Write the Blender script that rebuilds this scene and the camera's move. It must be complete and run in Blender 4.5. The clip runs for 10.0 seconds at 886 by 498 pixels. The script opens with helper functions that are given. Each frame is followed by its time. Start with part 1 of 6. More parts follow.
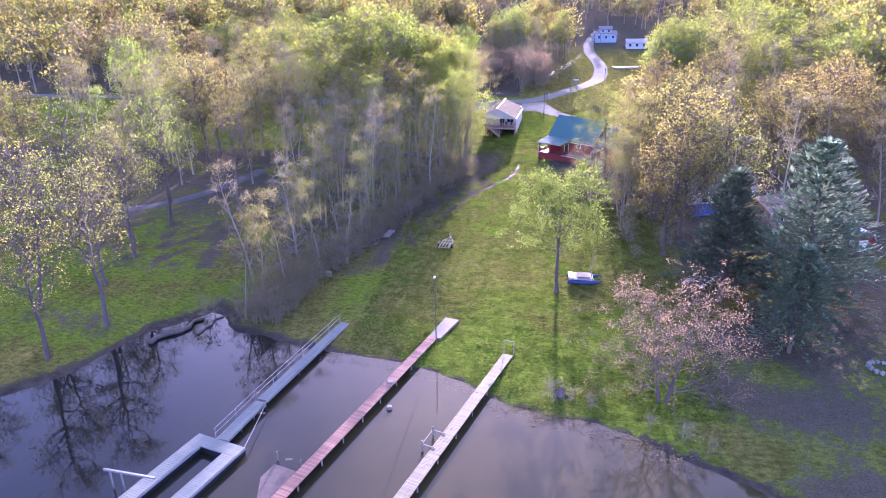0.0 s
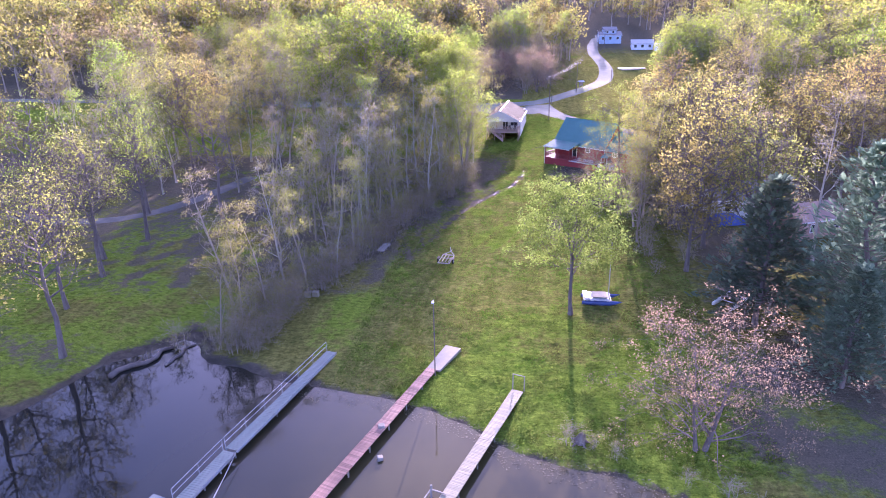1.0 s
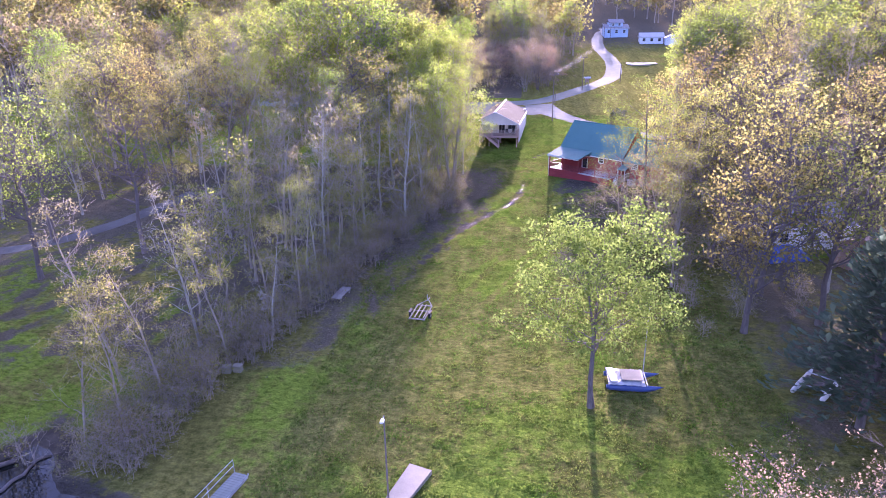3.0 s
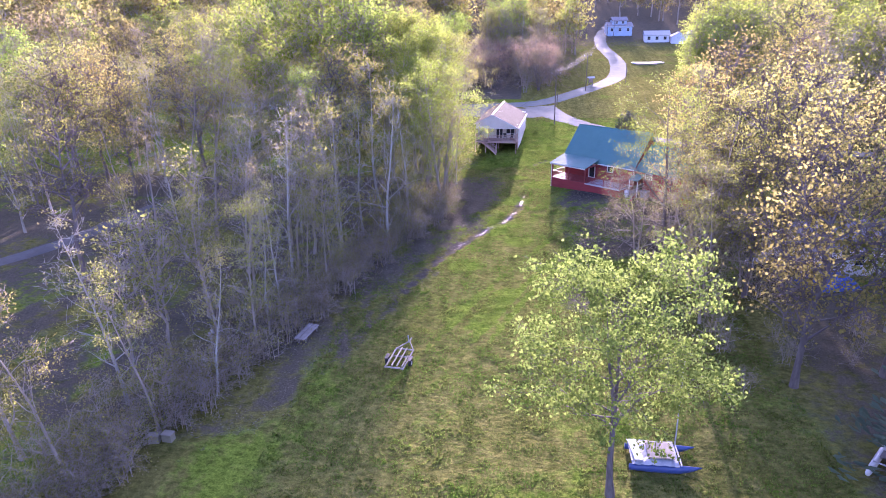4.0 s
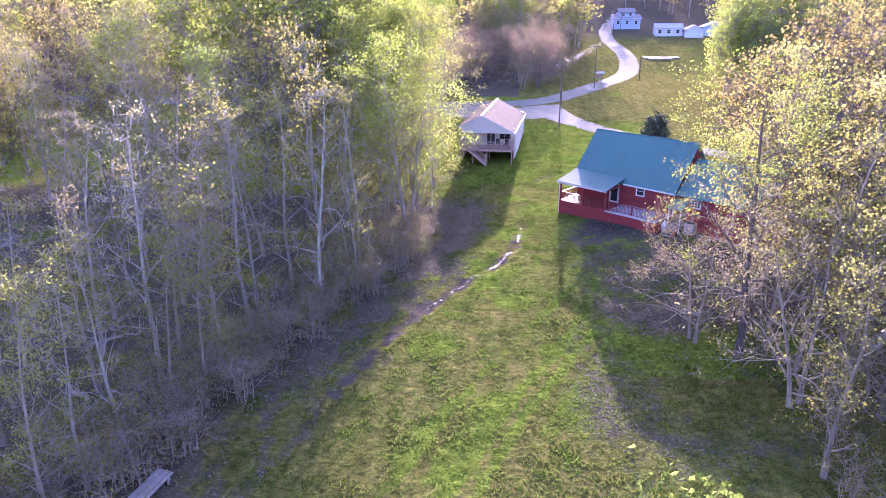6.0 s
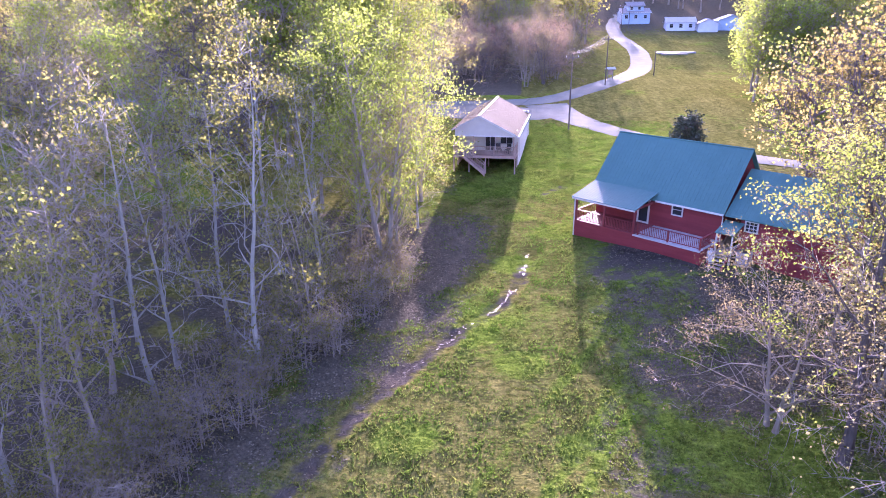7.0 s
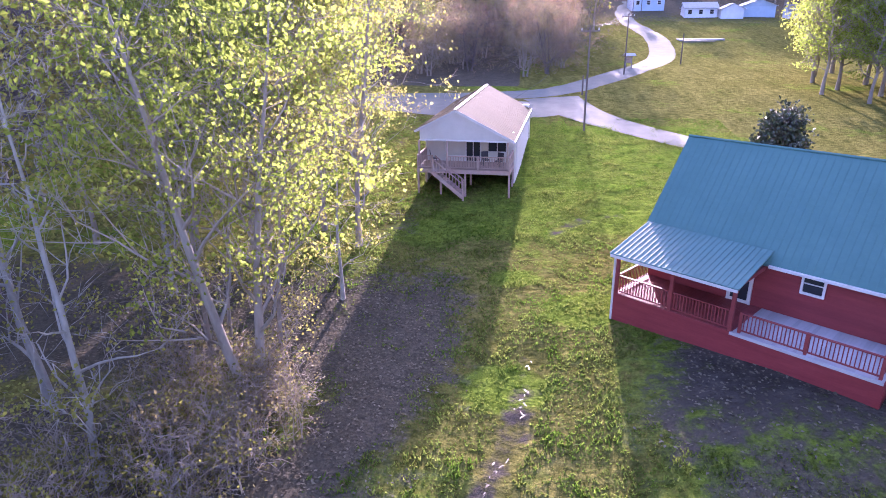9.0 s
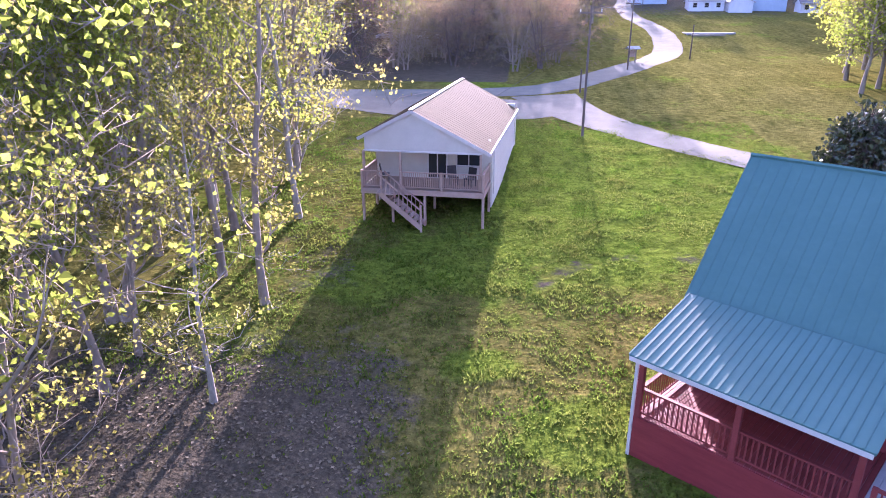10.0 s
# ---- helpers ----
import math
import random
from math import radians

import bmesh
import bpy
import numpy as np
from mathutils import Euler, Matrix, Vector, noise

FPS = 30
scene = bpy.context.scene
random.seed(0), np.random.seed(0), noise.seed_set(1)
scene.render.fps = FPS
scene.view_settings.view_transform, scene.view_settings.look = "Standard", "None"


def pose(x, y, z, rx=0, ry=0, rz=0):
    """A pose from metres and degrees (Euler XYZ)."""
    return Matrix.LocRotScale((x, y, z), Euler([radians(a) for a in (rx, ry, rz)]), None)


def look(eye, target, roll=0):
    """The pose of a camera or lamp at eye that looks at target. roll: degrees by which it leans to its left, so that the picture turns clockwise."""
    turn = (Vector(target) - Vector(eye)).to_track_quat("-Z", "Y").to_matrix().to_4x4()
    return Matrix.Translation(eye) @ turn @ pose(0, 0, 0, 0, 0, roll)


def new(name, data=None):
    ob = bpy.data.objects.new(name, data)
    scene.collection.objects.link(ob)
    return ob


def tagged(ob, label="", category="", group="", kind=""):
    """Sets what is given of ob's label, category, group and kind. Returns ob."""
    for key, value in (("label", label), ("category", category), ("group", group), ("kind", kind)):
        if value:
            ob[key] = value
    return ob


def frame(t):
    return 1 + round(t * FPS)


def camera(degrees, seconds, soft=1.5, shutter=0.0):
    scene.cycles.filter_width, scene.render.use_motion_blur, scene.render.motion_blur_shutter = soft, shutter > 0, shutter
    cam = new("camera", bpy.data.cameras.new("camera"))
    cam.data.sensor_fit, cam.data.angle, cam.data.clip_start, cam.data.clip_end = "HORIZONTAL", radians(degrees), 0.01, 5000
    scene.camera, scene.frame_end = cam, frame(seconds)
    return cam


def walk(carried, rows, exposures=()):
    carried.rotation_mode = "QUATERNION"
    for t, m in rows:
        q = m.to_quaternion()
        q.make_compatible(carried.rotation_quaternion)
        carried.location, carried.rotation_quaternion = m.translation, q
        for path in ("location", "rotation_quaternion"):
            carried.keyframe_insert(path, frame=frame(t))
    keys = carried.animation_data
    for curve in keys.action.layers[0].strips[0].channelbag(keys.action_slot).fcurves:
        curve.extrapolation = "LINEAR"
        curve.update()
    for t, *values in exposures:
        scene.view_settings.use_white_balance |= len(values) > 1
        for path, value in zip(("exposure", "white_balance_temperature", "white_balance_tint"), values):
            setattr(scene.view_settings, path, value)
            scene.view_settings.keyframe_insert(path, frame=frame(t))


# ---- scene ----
cam = camera(70.0, 10.0, 0.95)
PATH = [
    (0, (8.314, 3.803, 31.936), (8.063, 5.657, 31.227), -0.7),
    (0.5, (7.777, 8.045, 31.118), (7.523, 9.901, 30.418), -0.9),
    (1, (7.442, 11.568, 30.451), (7.187, 13.426, 29.755), -1.0),
    (1.5, (7.255, 15.633, 29.875), (7.0, 17.49, 29.178), -1.0),
    (2, (7.166, 20.571, 29.341), (6.914, 22.426, 28.639), -1.0),
    (2.5, (7.138, 26.127, 28.809), (6.888, 27.982, 28.104), -0.9),
    (4, (7.11, 41.911, 26.972), (6.858, 43.768, 26.272), -1.1),
    (4.5, (7.057, 47.069, 26.234), (6.807, 48.925, 25.534), -1.1),
    (5, (6.967, 52.3, 25.428), (6.734, 54.158, 24.726), -0.5),
    (6.5, (6.514, 71.116, 22.673), (6.277, 72.974, 21.971), -0.5),
    (7, (6.346, 77.126, 21.687), (6.103, 78.985, 20.988), -0.8),
    (7.5, (6.206, 82.911, 20.694), (5.969, 84.77, 19.995), -0.5),
    (8, (6.126, 88.337, 19.716), (5.9, 90.196, 19.014), -0.1),
    (8.5, (6.141, 93.864, 18.771), (5.914, 95.723, 18.07), -0.2),
    (9, (6.294, 100.082, 17.88), (6.056, 101.94, 17.179), -0.7),
    (9.5, (6.632, 105.955, 17.061), (6.411, 107.812, 16.352), 0.1),
    (10, (7.206, 111.848, 16.329), (6.981, 113.705, 15.623), -0.3),
]
walk(cam, [(t, look(eye, target, roll)) for t, eye, target, roll in PATH], [(0, 2.5, 5160, 62), (5, 2.63, 5180, 64), (8, 2.8, 5240, 64), (10, 2.66, 5320, 55)])

# ---------- world, sun, exposure ----------
SUN_EL, SUN_AZ = 15.0, 1.9
world = bpy.data.worlds.new("sky")
scene.world = world
world.use_nodes = True
wn = world.node_tree
sky = wn.nodes.new("ShaderNodeTexSky")
sky.sky_type = "NISHITA"
sky.sun_disc = False
sky.sun_elevation, sky.sun_rotation = radians(SUN_EL), radians(SUN_AZ)
sky.dust_density, sky.ozone_density = 2.0, 0.85
wn.nodes["Background"].inputs[1].default_value = 0.145
wn.links.new(sky.outputs[0], wn.nodes["Background"].inputs[0])
sun_data = bpy.data.lights.new("sun", "SUN")
sun_data.energy, sun_data.angle, sun_data.color = 4.1, radians(0.6), (1.0, 0.87, 0.67)
sun = new("sun", sun_data)
sun_dir = Vector((math.sin(radians(SUN_AZ)) * math.cos(radians(SUN_EL)), math.cos(radians(SUN_AZ)) * math.cos(radians(SUN_EL)), math.sin(radians(SUN_EL))))
sun.matrix_world = look(sun_dir * 400, (0, 0, 0))


# ---------- materials ----------
def node_mat(name):
    m = bpy.data.materials.new(name)
    m.use_nodes = True
    return m, m.node_tree.nodes, m.node_tree.links


def ramp(n, l, fac, stops):
    r = n.new("ShaderNodeValToRGB")
    while len(r.color_ramp.elements) < len(stops):
        r.color_ramp.elements.new(0.5)
    for e, (p, c) in zip(r.color_ramp.elements, stops):
        e.position, e.color = p, (*c, 1)
    l.new(fac, r.inputs[0])
    return r.outputs[0]


def noise_tex(n, l, coord, scale, detail=4.0, rough=0.6, stretch=None):
    t = n.new("ShaderNodeTexNoise")
    t.inputs["Scale"].default_value, t.inputs["Detail"].default_value, t.inputs["Roughness"].default_value = scale, detail, rough
    if stretch:
        mp = n.new("ShaderNodeMapping")
        mp.inputs["Scale"].default_value = stretch
        l.new(coord, mp.inputs[0])
        coord = mp.outputs[0]
    l.new(coord, t.inputs["Vector"])
    return t.outputs["Fac"]


def mixc(n, l, fac, a, b, kind="MIX"):
    m = n.new("ShaderNodeMix")
    m.data_type, m.blend_type = "RGBA", kind
    for k, v in ((0, fac), (6, a), (7, b)):
        if hasattr(v, "is_linked"):
            l.new(v, m.inputs[k])
        else:
            m.inputs[k].default_value = (*v, 1) if isinstance(v, tuple) else v
    return m.outputs[2]


def surface(name, dark, light, scale=3.0, rough=0.8, bump=0.3, metal=0.0, fine=40.0, stretch=None, per_object=0.12, dist=0.02, spec=0.3):
    """Two-scale varied surface in object space, with a little change from piece to piece."""
    m, n, l = node_mat(name)
    b = n["Principled BSDF"]
    co = n.new("ShaderNodeTexCoord").outputs["Object"]
    big = noise_tex(n, l, co, scale, 5, 0.65, stretch)
    small = noise_tex(n, l, co, fine, 3, 0.6, stretch)
    c = ramp(n, l, big, [(0.3, dark), (0.72, light)])
    c = mixc(n, l, 0.35, c, ramp(n, l, small, [(0.3, dark), (0.7, light)]))
    if per_object:
        info = n.new("ShaderNodeObjectInfo")
        mul = n.new("ShaderNodeMapRange")
        mul.inputs["To Min"].default_value, mul.inputs["To Max"].default_value = 1 - per_object, 1 + per_object
        l.new(info.outputs["Random"], mul.inputs[0])
        hs = n.new("ShaderNodeHueSaturation")
        l.new(mul.outputs[0], hs.inputs["Value"])
        l.new(c, hs.inputs["Color"])
        c = hs.outputs[0]
    l.new(c, b.inputs["Base Color"])
    b.inputs["Roughness"].default_value, b.inputs["Metallic"].default_value = rough, metal
    b.inputs["Specular IOR Level"].default_value = spec
    if bump:
        bp = n.new("ShaderNodeBump")
        bp.inputs["Strength"].default_value, bp.inputs["Distance"].default_value = bump, dist
        l.new(small, bp.inputs["Height"])
        l.new(bp.outputs[0], b.inputs["Normal"])
    return m


def leaf_mat(name, c1, c2, glow=0.5, drift=0.018):
    """Thin leaves: each clump has its own tint; sunlight comes through from behind."""
    m, n, l = node_mat(name)
    b = n["Principled BSDF"]
    geo = n.new("ShaderNodeNewGeometry")
    info = n.new("ShaderNodeObjectInfo")
    c = ramp(n, l, geo.outputs["Random Per Island"], [(0.0, c1), (1.0, c2)])
    mr = n.new("ShaderNodeMapRange")
    mr.inputs["To Min"].default_value, mr.inputs["To Max"].default_value = 0.75, 1.25
    l.new(info.outputs["Random"], mr.inputs[0])
    hs = n.new("ShaderNodeHueSaturation")
    l.new(mr.outputs[0], hs.inputs["Value"])
    wrap = n.new("ShaderNodeMath")
    wrap.operation = "MULTIPLY"
    wrap.inputs[1].default_value = 7.3
    l.new(info.outputs["Random"], wrap.inputs[0])
    frac = n.new("ShaderNodeMath")
    frac.operation = "FRACT"
    l.new(wrap.outputs[0], frac.inputs[0])
    hue = n.new("ShaderNodeMapRange")
    hue.inputs["To Min"].default_value, hue.inputs["To Max"].default_value = 0.5 - drift, 0.5 + drift
    l.new(frac.outputs[0], hue.inputs[0])
    l.new(hue.outputs[0], hs.inputs["Hue"])
    mott = ramp(n, l, noise_tex(n, l, n.new("ShaderNodeTexCoord").outputs["Object"], 0.55, 3, 0.6), [(0.3, (0.78, 0.8, 0.78)), (0.7, (1.15, 1.12, 1.1))])
    l.new(mixc(n, l, 1.0, c, mott, "MULTIPLY"), hs.inputs["Color"])
    b.inputs["Roughness"].default_value, b.inputs["Specular IOR Level"].default_value = 0.75, 0.12
    l.new(hs.outputs[0], b.inputs["Base Color"])
    tr = n.new("ShaderNodeBsdfTranslucent")
    l.new(hs.outputs[0], tr.inputs[0])
    mx = n.new("ShaderNodeMixShader")
    mx.inputs[0].default_value = glow
    l.new(b.outputs[0], mx.inputs[1])
    l.new(tr.outputs[0], mx.inputs[2])
    l.new(mx.outputs[0], n["Material Output"].inputs[0])
    return m


def ground_mat():
    m, n, l = node_mat("grass_ground")
    b = n["Principled BSDF"]
    pos = n.new("ShaderNodeNewGeometry").outputs["Position"]

    def cover(name):
        a = n.new("ShaderNodeAttribute")
        a.attribute_name = name
        return a.outputs["Fac"]
    n_big, n_mid, n_fine = noise_tex(n, l, pos, 0.16, 5, 0.65), noise_tex(n, l, pos, 0.9, 6, 0.7), noise_tex(n, l, pos, 7.0, 5, 0.75)
    grass = ramp(n, l, n_mid, [(0.28, (0.066, 0.072, 0.016)), (0.5, (0.125, 0.125, 0.03)), (0.72, (0.20, 0.176, 0.06))])
    straw = ramp(n, l, n_fine, [(0.3, (0.18, 0.15, 0.05)), (0.7, (0.34, 0.29, 0.105))])
    grass = mixc(n, l, ramp(n, l, n_big, [(0.42, (0, 0, 0)), (0.66, (0.4, 0.4, 0.4))]), grass, straw)
    grass = mixc(n, l, 0.5, grass, ramp(n, l, n_fine, [(0.25, (0.04, 0.045, 0.01)), (0.75, (0.235, 0.22, 0.068))]))
    lush = ramp(n, l, n_fine, [(0.3, (0.06, 0.095, 0.012)), (0.7, (0.19, 0.25, 0.033))])
    litter_shade = ramp(n, l, n_fine, [(0.28, (0.032, 0.028, 0.02)), (0.55, (0.112, 0.1, 0.064)), (0.8, (0.25, 0.225, 0.155))])
    litter_shade = mixc(n, l, 0.4, litter_shade, ramp(n, l, n_mid, [(0.3, (0.04, 0.036, 0.026)), (0.7, (0.135, 0.115, 0.085))]))
    mud_shade = ramp(n, l, n_mid, [(0.3, (0.035, 0.031, 0.025)), (0.7, (0.105, 0.09, 0.07))])

    def edge(fac):
        """Break the border of a cover with noise."""
        ad = n.new("ShaderNodeMath")
        ad.operation = "ADD"
        l.new(fac, ad.inputs[0])
        sub = n.new("ShaderNodeMath")
        sub.operation = "MULTIPLY_ADD"
        sub.inputs[1].default_value, sub.inputs[2].default_value = 1.5, -0.75
        l.new(n_mid, sub.inputs[0])
        l.new(sub.outputs[0], ad.inputs[1])
        return ramp(n, l, ad.outputs[0], [(0.35, (0, 0, 0)), (0.65, (1, 1, 1))])
    clump = noise_tex(n, l, pos, 2.3, 3, 0.6, (0.75, 1.2, 1))
    grass = mixc(n, l, 1.0, grass, ramp(n, l, clump, [(0.34, (0.6, 0.64, 0.55)), (0.52, (1.0, 1.0, 1.0)), (0.68, (1.3, 1.27, 1.15))]), "MULTIPLY")
    lush = mixc(n, l, 1.0, lush, ramp(n, l, clump, [(0.34, (0.62, 0.66, 0.6)), (0.66, (1.25, 1.25, 1.15))]), "MULTIPLY")
    turned = n.new("ShaderNodeMapping")
    turned.inputs["Rotation"].default_value, turned.inputs["Scale"].default_value = (0, 0, radians(14)), (1.0, 0.1, 1.0)
    l.new(pos, turned.inputs[0])
    streaks = noise_tex(n, l, turned.outputs[0], 1.1, 5, 0.65)
    grass = mixc(n, l, 1.0, grass, ramp(n, l, streaks, [(0.33, (0.74, 0.78, 0.7)), (0.67, (1.16, 1.13, 1.08))]), "MULTIPLY")
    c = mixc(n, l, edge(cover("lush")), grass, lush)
    c = mixc(n, l, edge(cover("litter_shade")), c, litter_shade)
    c = mixc(n, l, edge(cover("mud_shade")), c, mud_shade)
    l.new(c, b.inputs["Base Color"])
    b.inputs["Roughness"].default_value = 0.95
    b.inputs["Specular IOR Level"].default_value = 0.0
    bp = n.new("ShaderNodeBump")
    bp.inputs["Strength"].default_value, bp.inputs["Distance"].default_value = 1.0, 0.22
    hsum = n.new("ShaderNodeMath")
    hsum.operation = "MULTIPLY_ADD"
    hsum.inputs[1].default_value = 0.6
    l.new(n_fine, hsum.inputs[0])
    l.new(clump, hsum.inputs[2])
    l.new(hsum.outputs[0], bp.inputs["Height"])
    l.new(bp.outputs[0], b.inputs["Normal"])
    return m


def water_mat():
    m, n, l = node_mat("lake_water")
    b = n["Principled BSDF"]
    pos = n.new("ShaderNodeNewGeometry").outputs["Position"]
    c = ramp(n, l, noise_tex(n, l, pos, 0.08, 3, 0.5), [(0.3, (0.036, 0.032, 0.013)), (0.7, (0.062, 0.053, 0.022))])
    # near black at low x, changing to brown towards higher x
    sep = n.new("ShaderNodeSeparateXYZ")
    l.new(pos, sep.inputs[0])
    x_mix = n.new("ShaderNodeMapRange")
    x_mix.inputs["From Min"].default_value, x_mix.inputs["From Max"].default_value = -20.0, 2.0
    l.new(sep.outputs[0], x_mix.inputs[0])
    c = mixc(n, l, x_mix.outputs[0], (0.012, 0.013, 0.010), c)
    l.new(c, b.inputs["Base Color"])
    b.inputs["Roughness"].default_value, b.inputs["IOR"].default_value = 0.04, 1.31
    bp = n.new("ShaderNodeBump")
    bp.inputs["Strength"].default_value, bp.inputs["Distance"].default_value = 0.08, 0.05
    l.new(noise_tex(n, l, pos, 1.2, 2, 0.5), bp.inputs["Height"])
    l.new(bp.outputs[0], b.inputs["Normal"])
    return m


M_GROUND, M_WATER = ground_mat(), water_mat()
M_PUDDLE = surface("puddle_water", (0.05, 0.04, 0.03), (0.09, 0.075, 0.06), 2, 0.45, 0.4, fine=9, per_object=0, spec=0.35)
M_ROAD = surface("worn_asphalt", (0.105, 0.115, 0.095), (0.165, 0.178, 0.15), 0.5, 0.95, 0.3, fine=6, per_object=0, spec=0.05)
M_PARKROAD = surface("dark_gravel_track", (0.06, 0.058, 0.05), (0.12, 0.115, 0.10), 0.6, 0.95, 0.5, fine=8, per_object=0)
M_GRAVEL = surface("gravel_drive", (0.10, 0.104, 0.08), (0.16, 0.165, 0.128), 0.6, 0.95, 0.5, fine=8, per_object=0)
M_BARK = surface("grey_bark", (0.17, 0.14, 0.11), (0.35, 0.30, 0.235), 1.2, 0.9, 0.6, fine=9, stretch=(1, 1, 0.25))
M_PALE = surface("pale_bark", (0.20, 0.185, 0.15), (0.37, 0.345, 0.285), 1.0, 0.85, 0.5, fine=8, stretch=(1, 1, 0.4))
M_DARKBARK = surface("dark_bark", (0.07, 0.055, 0.05), (0.18, 0.15, 0.13), 1.2, 0.95, 0.6, fine=9, stretch=(1, 1, 0.25))
L_GREEN = leaf_mat("fresh_green_leaf", (0.155, 0.205, 0.028), (0.30, 0.355, 0.06), 0.76)
L_LAWN = leaf_mat("lawn_tree_leaf", (0.105, 0.15, 0.024), (0.22, 0.275, 0.055), 0.6)
L_OLIVE = leaf_mat("olive_bud_leaf", (0.175, 0.18, 0.042), (0.31, 0.31, 0.075), 0.76)
L_BUFF = leaf_mat("buff_oak_tassel", (0.17, 0.15, 0.042), (0.30, 0.262, 0.072), 0.76)
L_PINK = leaf_mat("pink_redbud_bloom", (0.185, 0.125, 0.08), (0.29, 0.20, 0.13), 0.6)
L_BUD = leaf_mat("grey_brown_bud", (0.165, 0.145, 0.065), (0.28, 0.245, 0.11), 0.65)
L_PINE = leaf_mat("pine_needle", (0.10, 0.155, 0.10), (0.175, 0.235, 0.15), 0.55)
L_BUSH = leaf_mat("glossy_evergreen_leaf", (0.03, 0.045, 0.02), (0.085, 0.11, 0.05), 0.1)
L_BUSH.node_tree.nodes["Principled BSDF"].inputs["Roughness"].default_value = 0.3
L_BUSH.node_tree.nodes["Principled BSDF"].inputs["Specular IOR Level"].default_value = 0.6
def tuft_mat():
    m = leaf_mat("grass_blade_mix", (0.075, 0.105, 0.016), (0.20, 0.235, 0.043), 0.6)
    n, l = m.node_tree.nodes, m.node_tree.links
    pos = n.new("ShaderNodeNewGeometry").outputs["Position"]
    f = ramp(n, l, noise_tex(n, l, pos, 0.35, 5, 0.65), [(0.38, (0.72, 0.95, 0.5)), (0.5, (1.0, 1.0, 1.0)), (0.64, (1.1, 0.98, 1.0))])
    for tgt in ("Principled BSDF", "Translucent BSDF"):
        sock = n[tgt].inputs[0]
        src = sock.links[0].from_socket
        l.new(mixc(n, l, 1.0, src, f, "MULTIPLY"), sock)
    return m


L_TUFT = tuft_mat()
L_DEAD = leaf_mat("dead_leaf", (0.08, 0.066, 0.042), (0.215, 0.185, 0.13), 0.2)
M_RED = surface("red_stained_board", (0.17, 0.022, 0.024), (0.27, 0.045, 0.045), 1.5, 0.65, 0.3, fine=25, stretch=(0.3, 0.3, 3), per_object=0.08)
M_REDRAIL = surface("red_painted_rail", (0.18, 0.03, 0.03), (0.28, 0.06, 0.055), 3, 0.6, 0.2)
M_TEAL = surface("teal_metal_roof", (0.06, 0.15, 0.132), (0.085, 0.192, 0.17), 0.6, 0.6, 0.05, metal=0.0, spec=0.2, fine=5, per_object=0.03)
M_TRIM = surface("white_trim", (0.50, 0.485, 0.45), (0.64, 0.62, 0.58), 2, 0.5, 0.1)
M_DECK = surface("grey_painted_deck", (0.36, 0.355, 0.345), (0.48, 0.475, 0.46), 1.5, 0.6, 0.2)
M_TANROOF = surface("tan_metal_roof", (0.085, 0.070, 0.038), (0.112, 0.093, 0.052), 0.5, 0.85, 0.05, fine=5, per_object=0.03, spec=0.02)
M_SIDING = surface("beige_siding", (0.49, 0.47, 0.40), (0.61, 0.585, 0.505), 1, 0.6, 0.1, fine=20, per_object=0.04)
M_WOODTAN = surface("tan_treated_wood", (0.30, 0.21, 0.16), (0.47, 0.35, 0.28), 2, 0.75, 0.3, fine=30)
M_PLANKRED = surface("weathered_red_plank", (0.17, 0.085, 0.06), (0.34, 0.20, 0.15), 2, 0.8, 0.5, fine=25, stretch=(0.4, 3, 3), per_object=0.3)
M_PLANKPALE = surface("bleached_plank", (0.17, 0.155, 0.10), (0.27, 0.245, 0.165), 2, 0.8, 0.4, fine=25, stretch=(0.4, 3, 3), per_object=0.14)
M_PLANKGREY = surface("grey_composite_plank", (0.13, 0.15, 0.13), (0.18, 0.205, 0.18), 2, 0.7, 0.3, fine=25, per_object=0.06)
M_GREYWOOD = surface("grey_old_wood", (0.16, 0.14, 0.12), (0.34, 0.31, 0.27), 2, 0.85, 0.4, fine=20)
M_BLACK = surface("black_plastic_float", (0.012, 0.012, 0.013), (0.03, 0.03, 0.03), 3, 0.5, 0.1)
M_ALU = surface("galvanised_steel", (0.28, 0.29, 0.30), (0.42, 0.43, 0.44), 4, 0.5, 0.1, metal=0.4)
M_CONC = surface("pale_concrete", (0.19, 0.165, 0.12), (0.31, 0.27, 0.20), 0.8, 0.85, 0.3, fine=15)
M_POLE = surface("utility_pole_wood", (0.09, 0.07, 0.06), (0.19, 0.155, 0.13), 1, 0.9, 0.4, fine=12, stretch=(2, 2, 0.3))
M_WIRE = surface("wire", (0.06, 0.06, 0.06), (0.10, 0.10, 0.10), 3, 0.7, 0)
M_BLUE = surface("blue_hull", (0.03, 0.045, 0.13), (0.05, 0.075, 0.19), 1, 0.3, 0.0)
M_TARP = surface("pale_tarp", (0.22, 0.23, 0.24), (0.38, 0.38, 0.39), 1.5, 0.7, 0.5, fine=6)
M_WHITE = surface("white_gelcoat", (0.45, 0.44, 0.42), (0.62, 0.61, 0.58), 1, 0.35, 0.05)
M_DARKPAINT = surface("dark_paint", (0.02, 0.02, 0.022), (0.05, 0.05, 0.055), 2, 0.4, 0.0)
M_SHINGLE = surface("grey_shingle", (0.16, 0.15, 0.15), (0.27, 0.25, 0.24), 1.5, 0.9, 0.5, fine=12)
M_PALEROOF = surface("pale_metal_roof", (0.30, 0.29, 0.28), (0.42, 0.41, 0.40), 1.0, 0.7, 0.2, fine=8)
M_BROWNROOF = surface("brown_shingle", (0.20, 0.13, 0.10), (0.32, 0.22, 0.17), 1.5, 0.9, 0.5, fine=12)
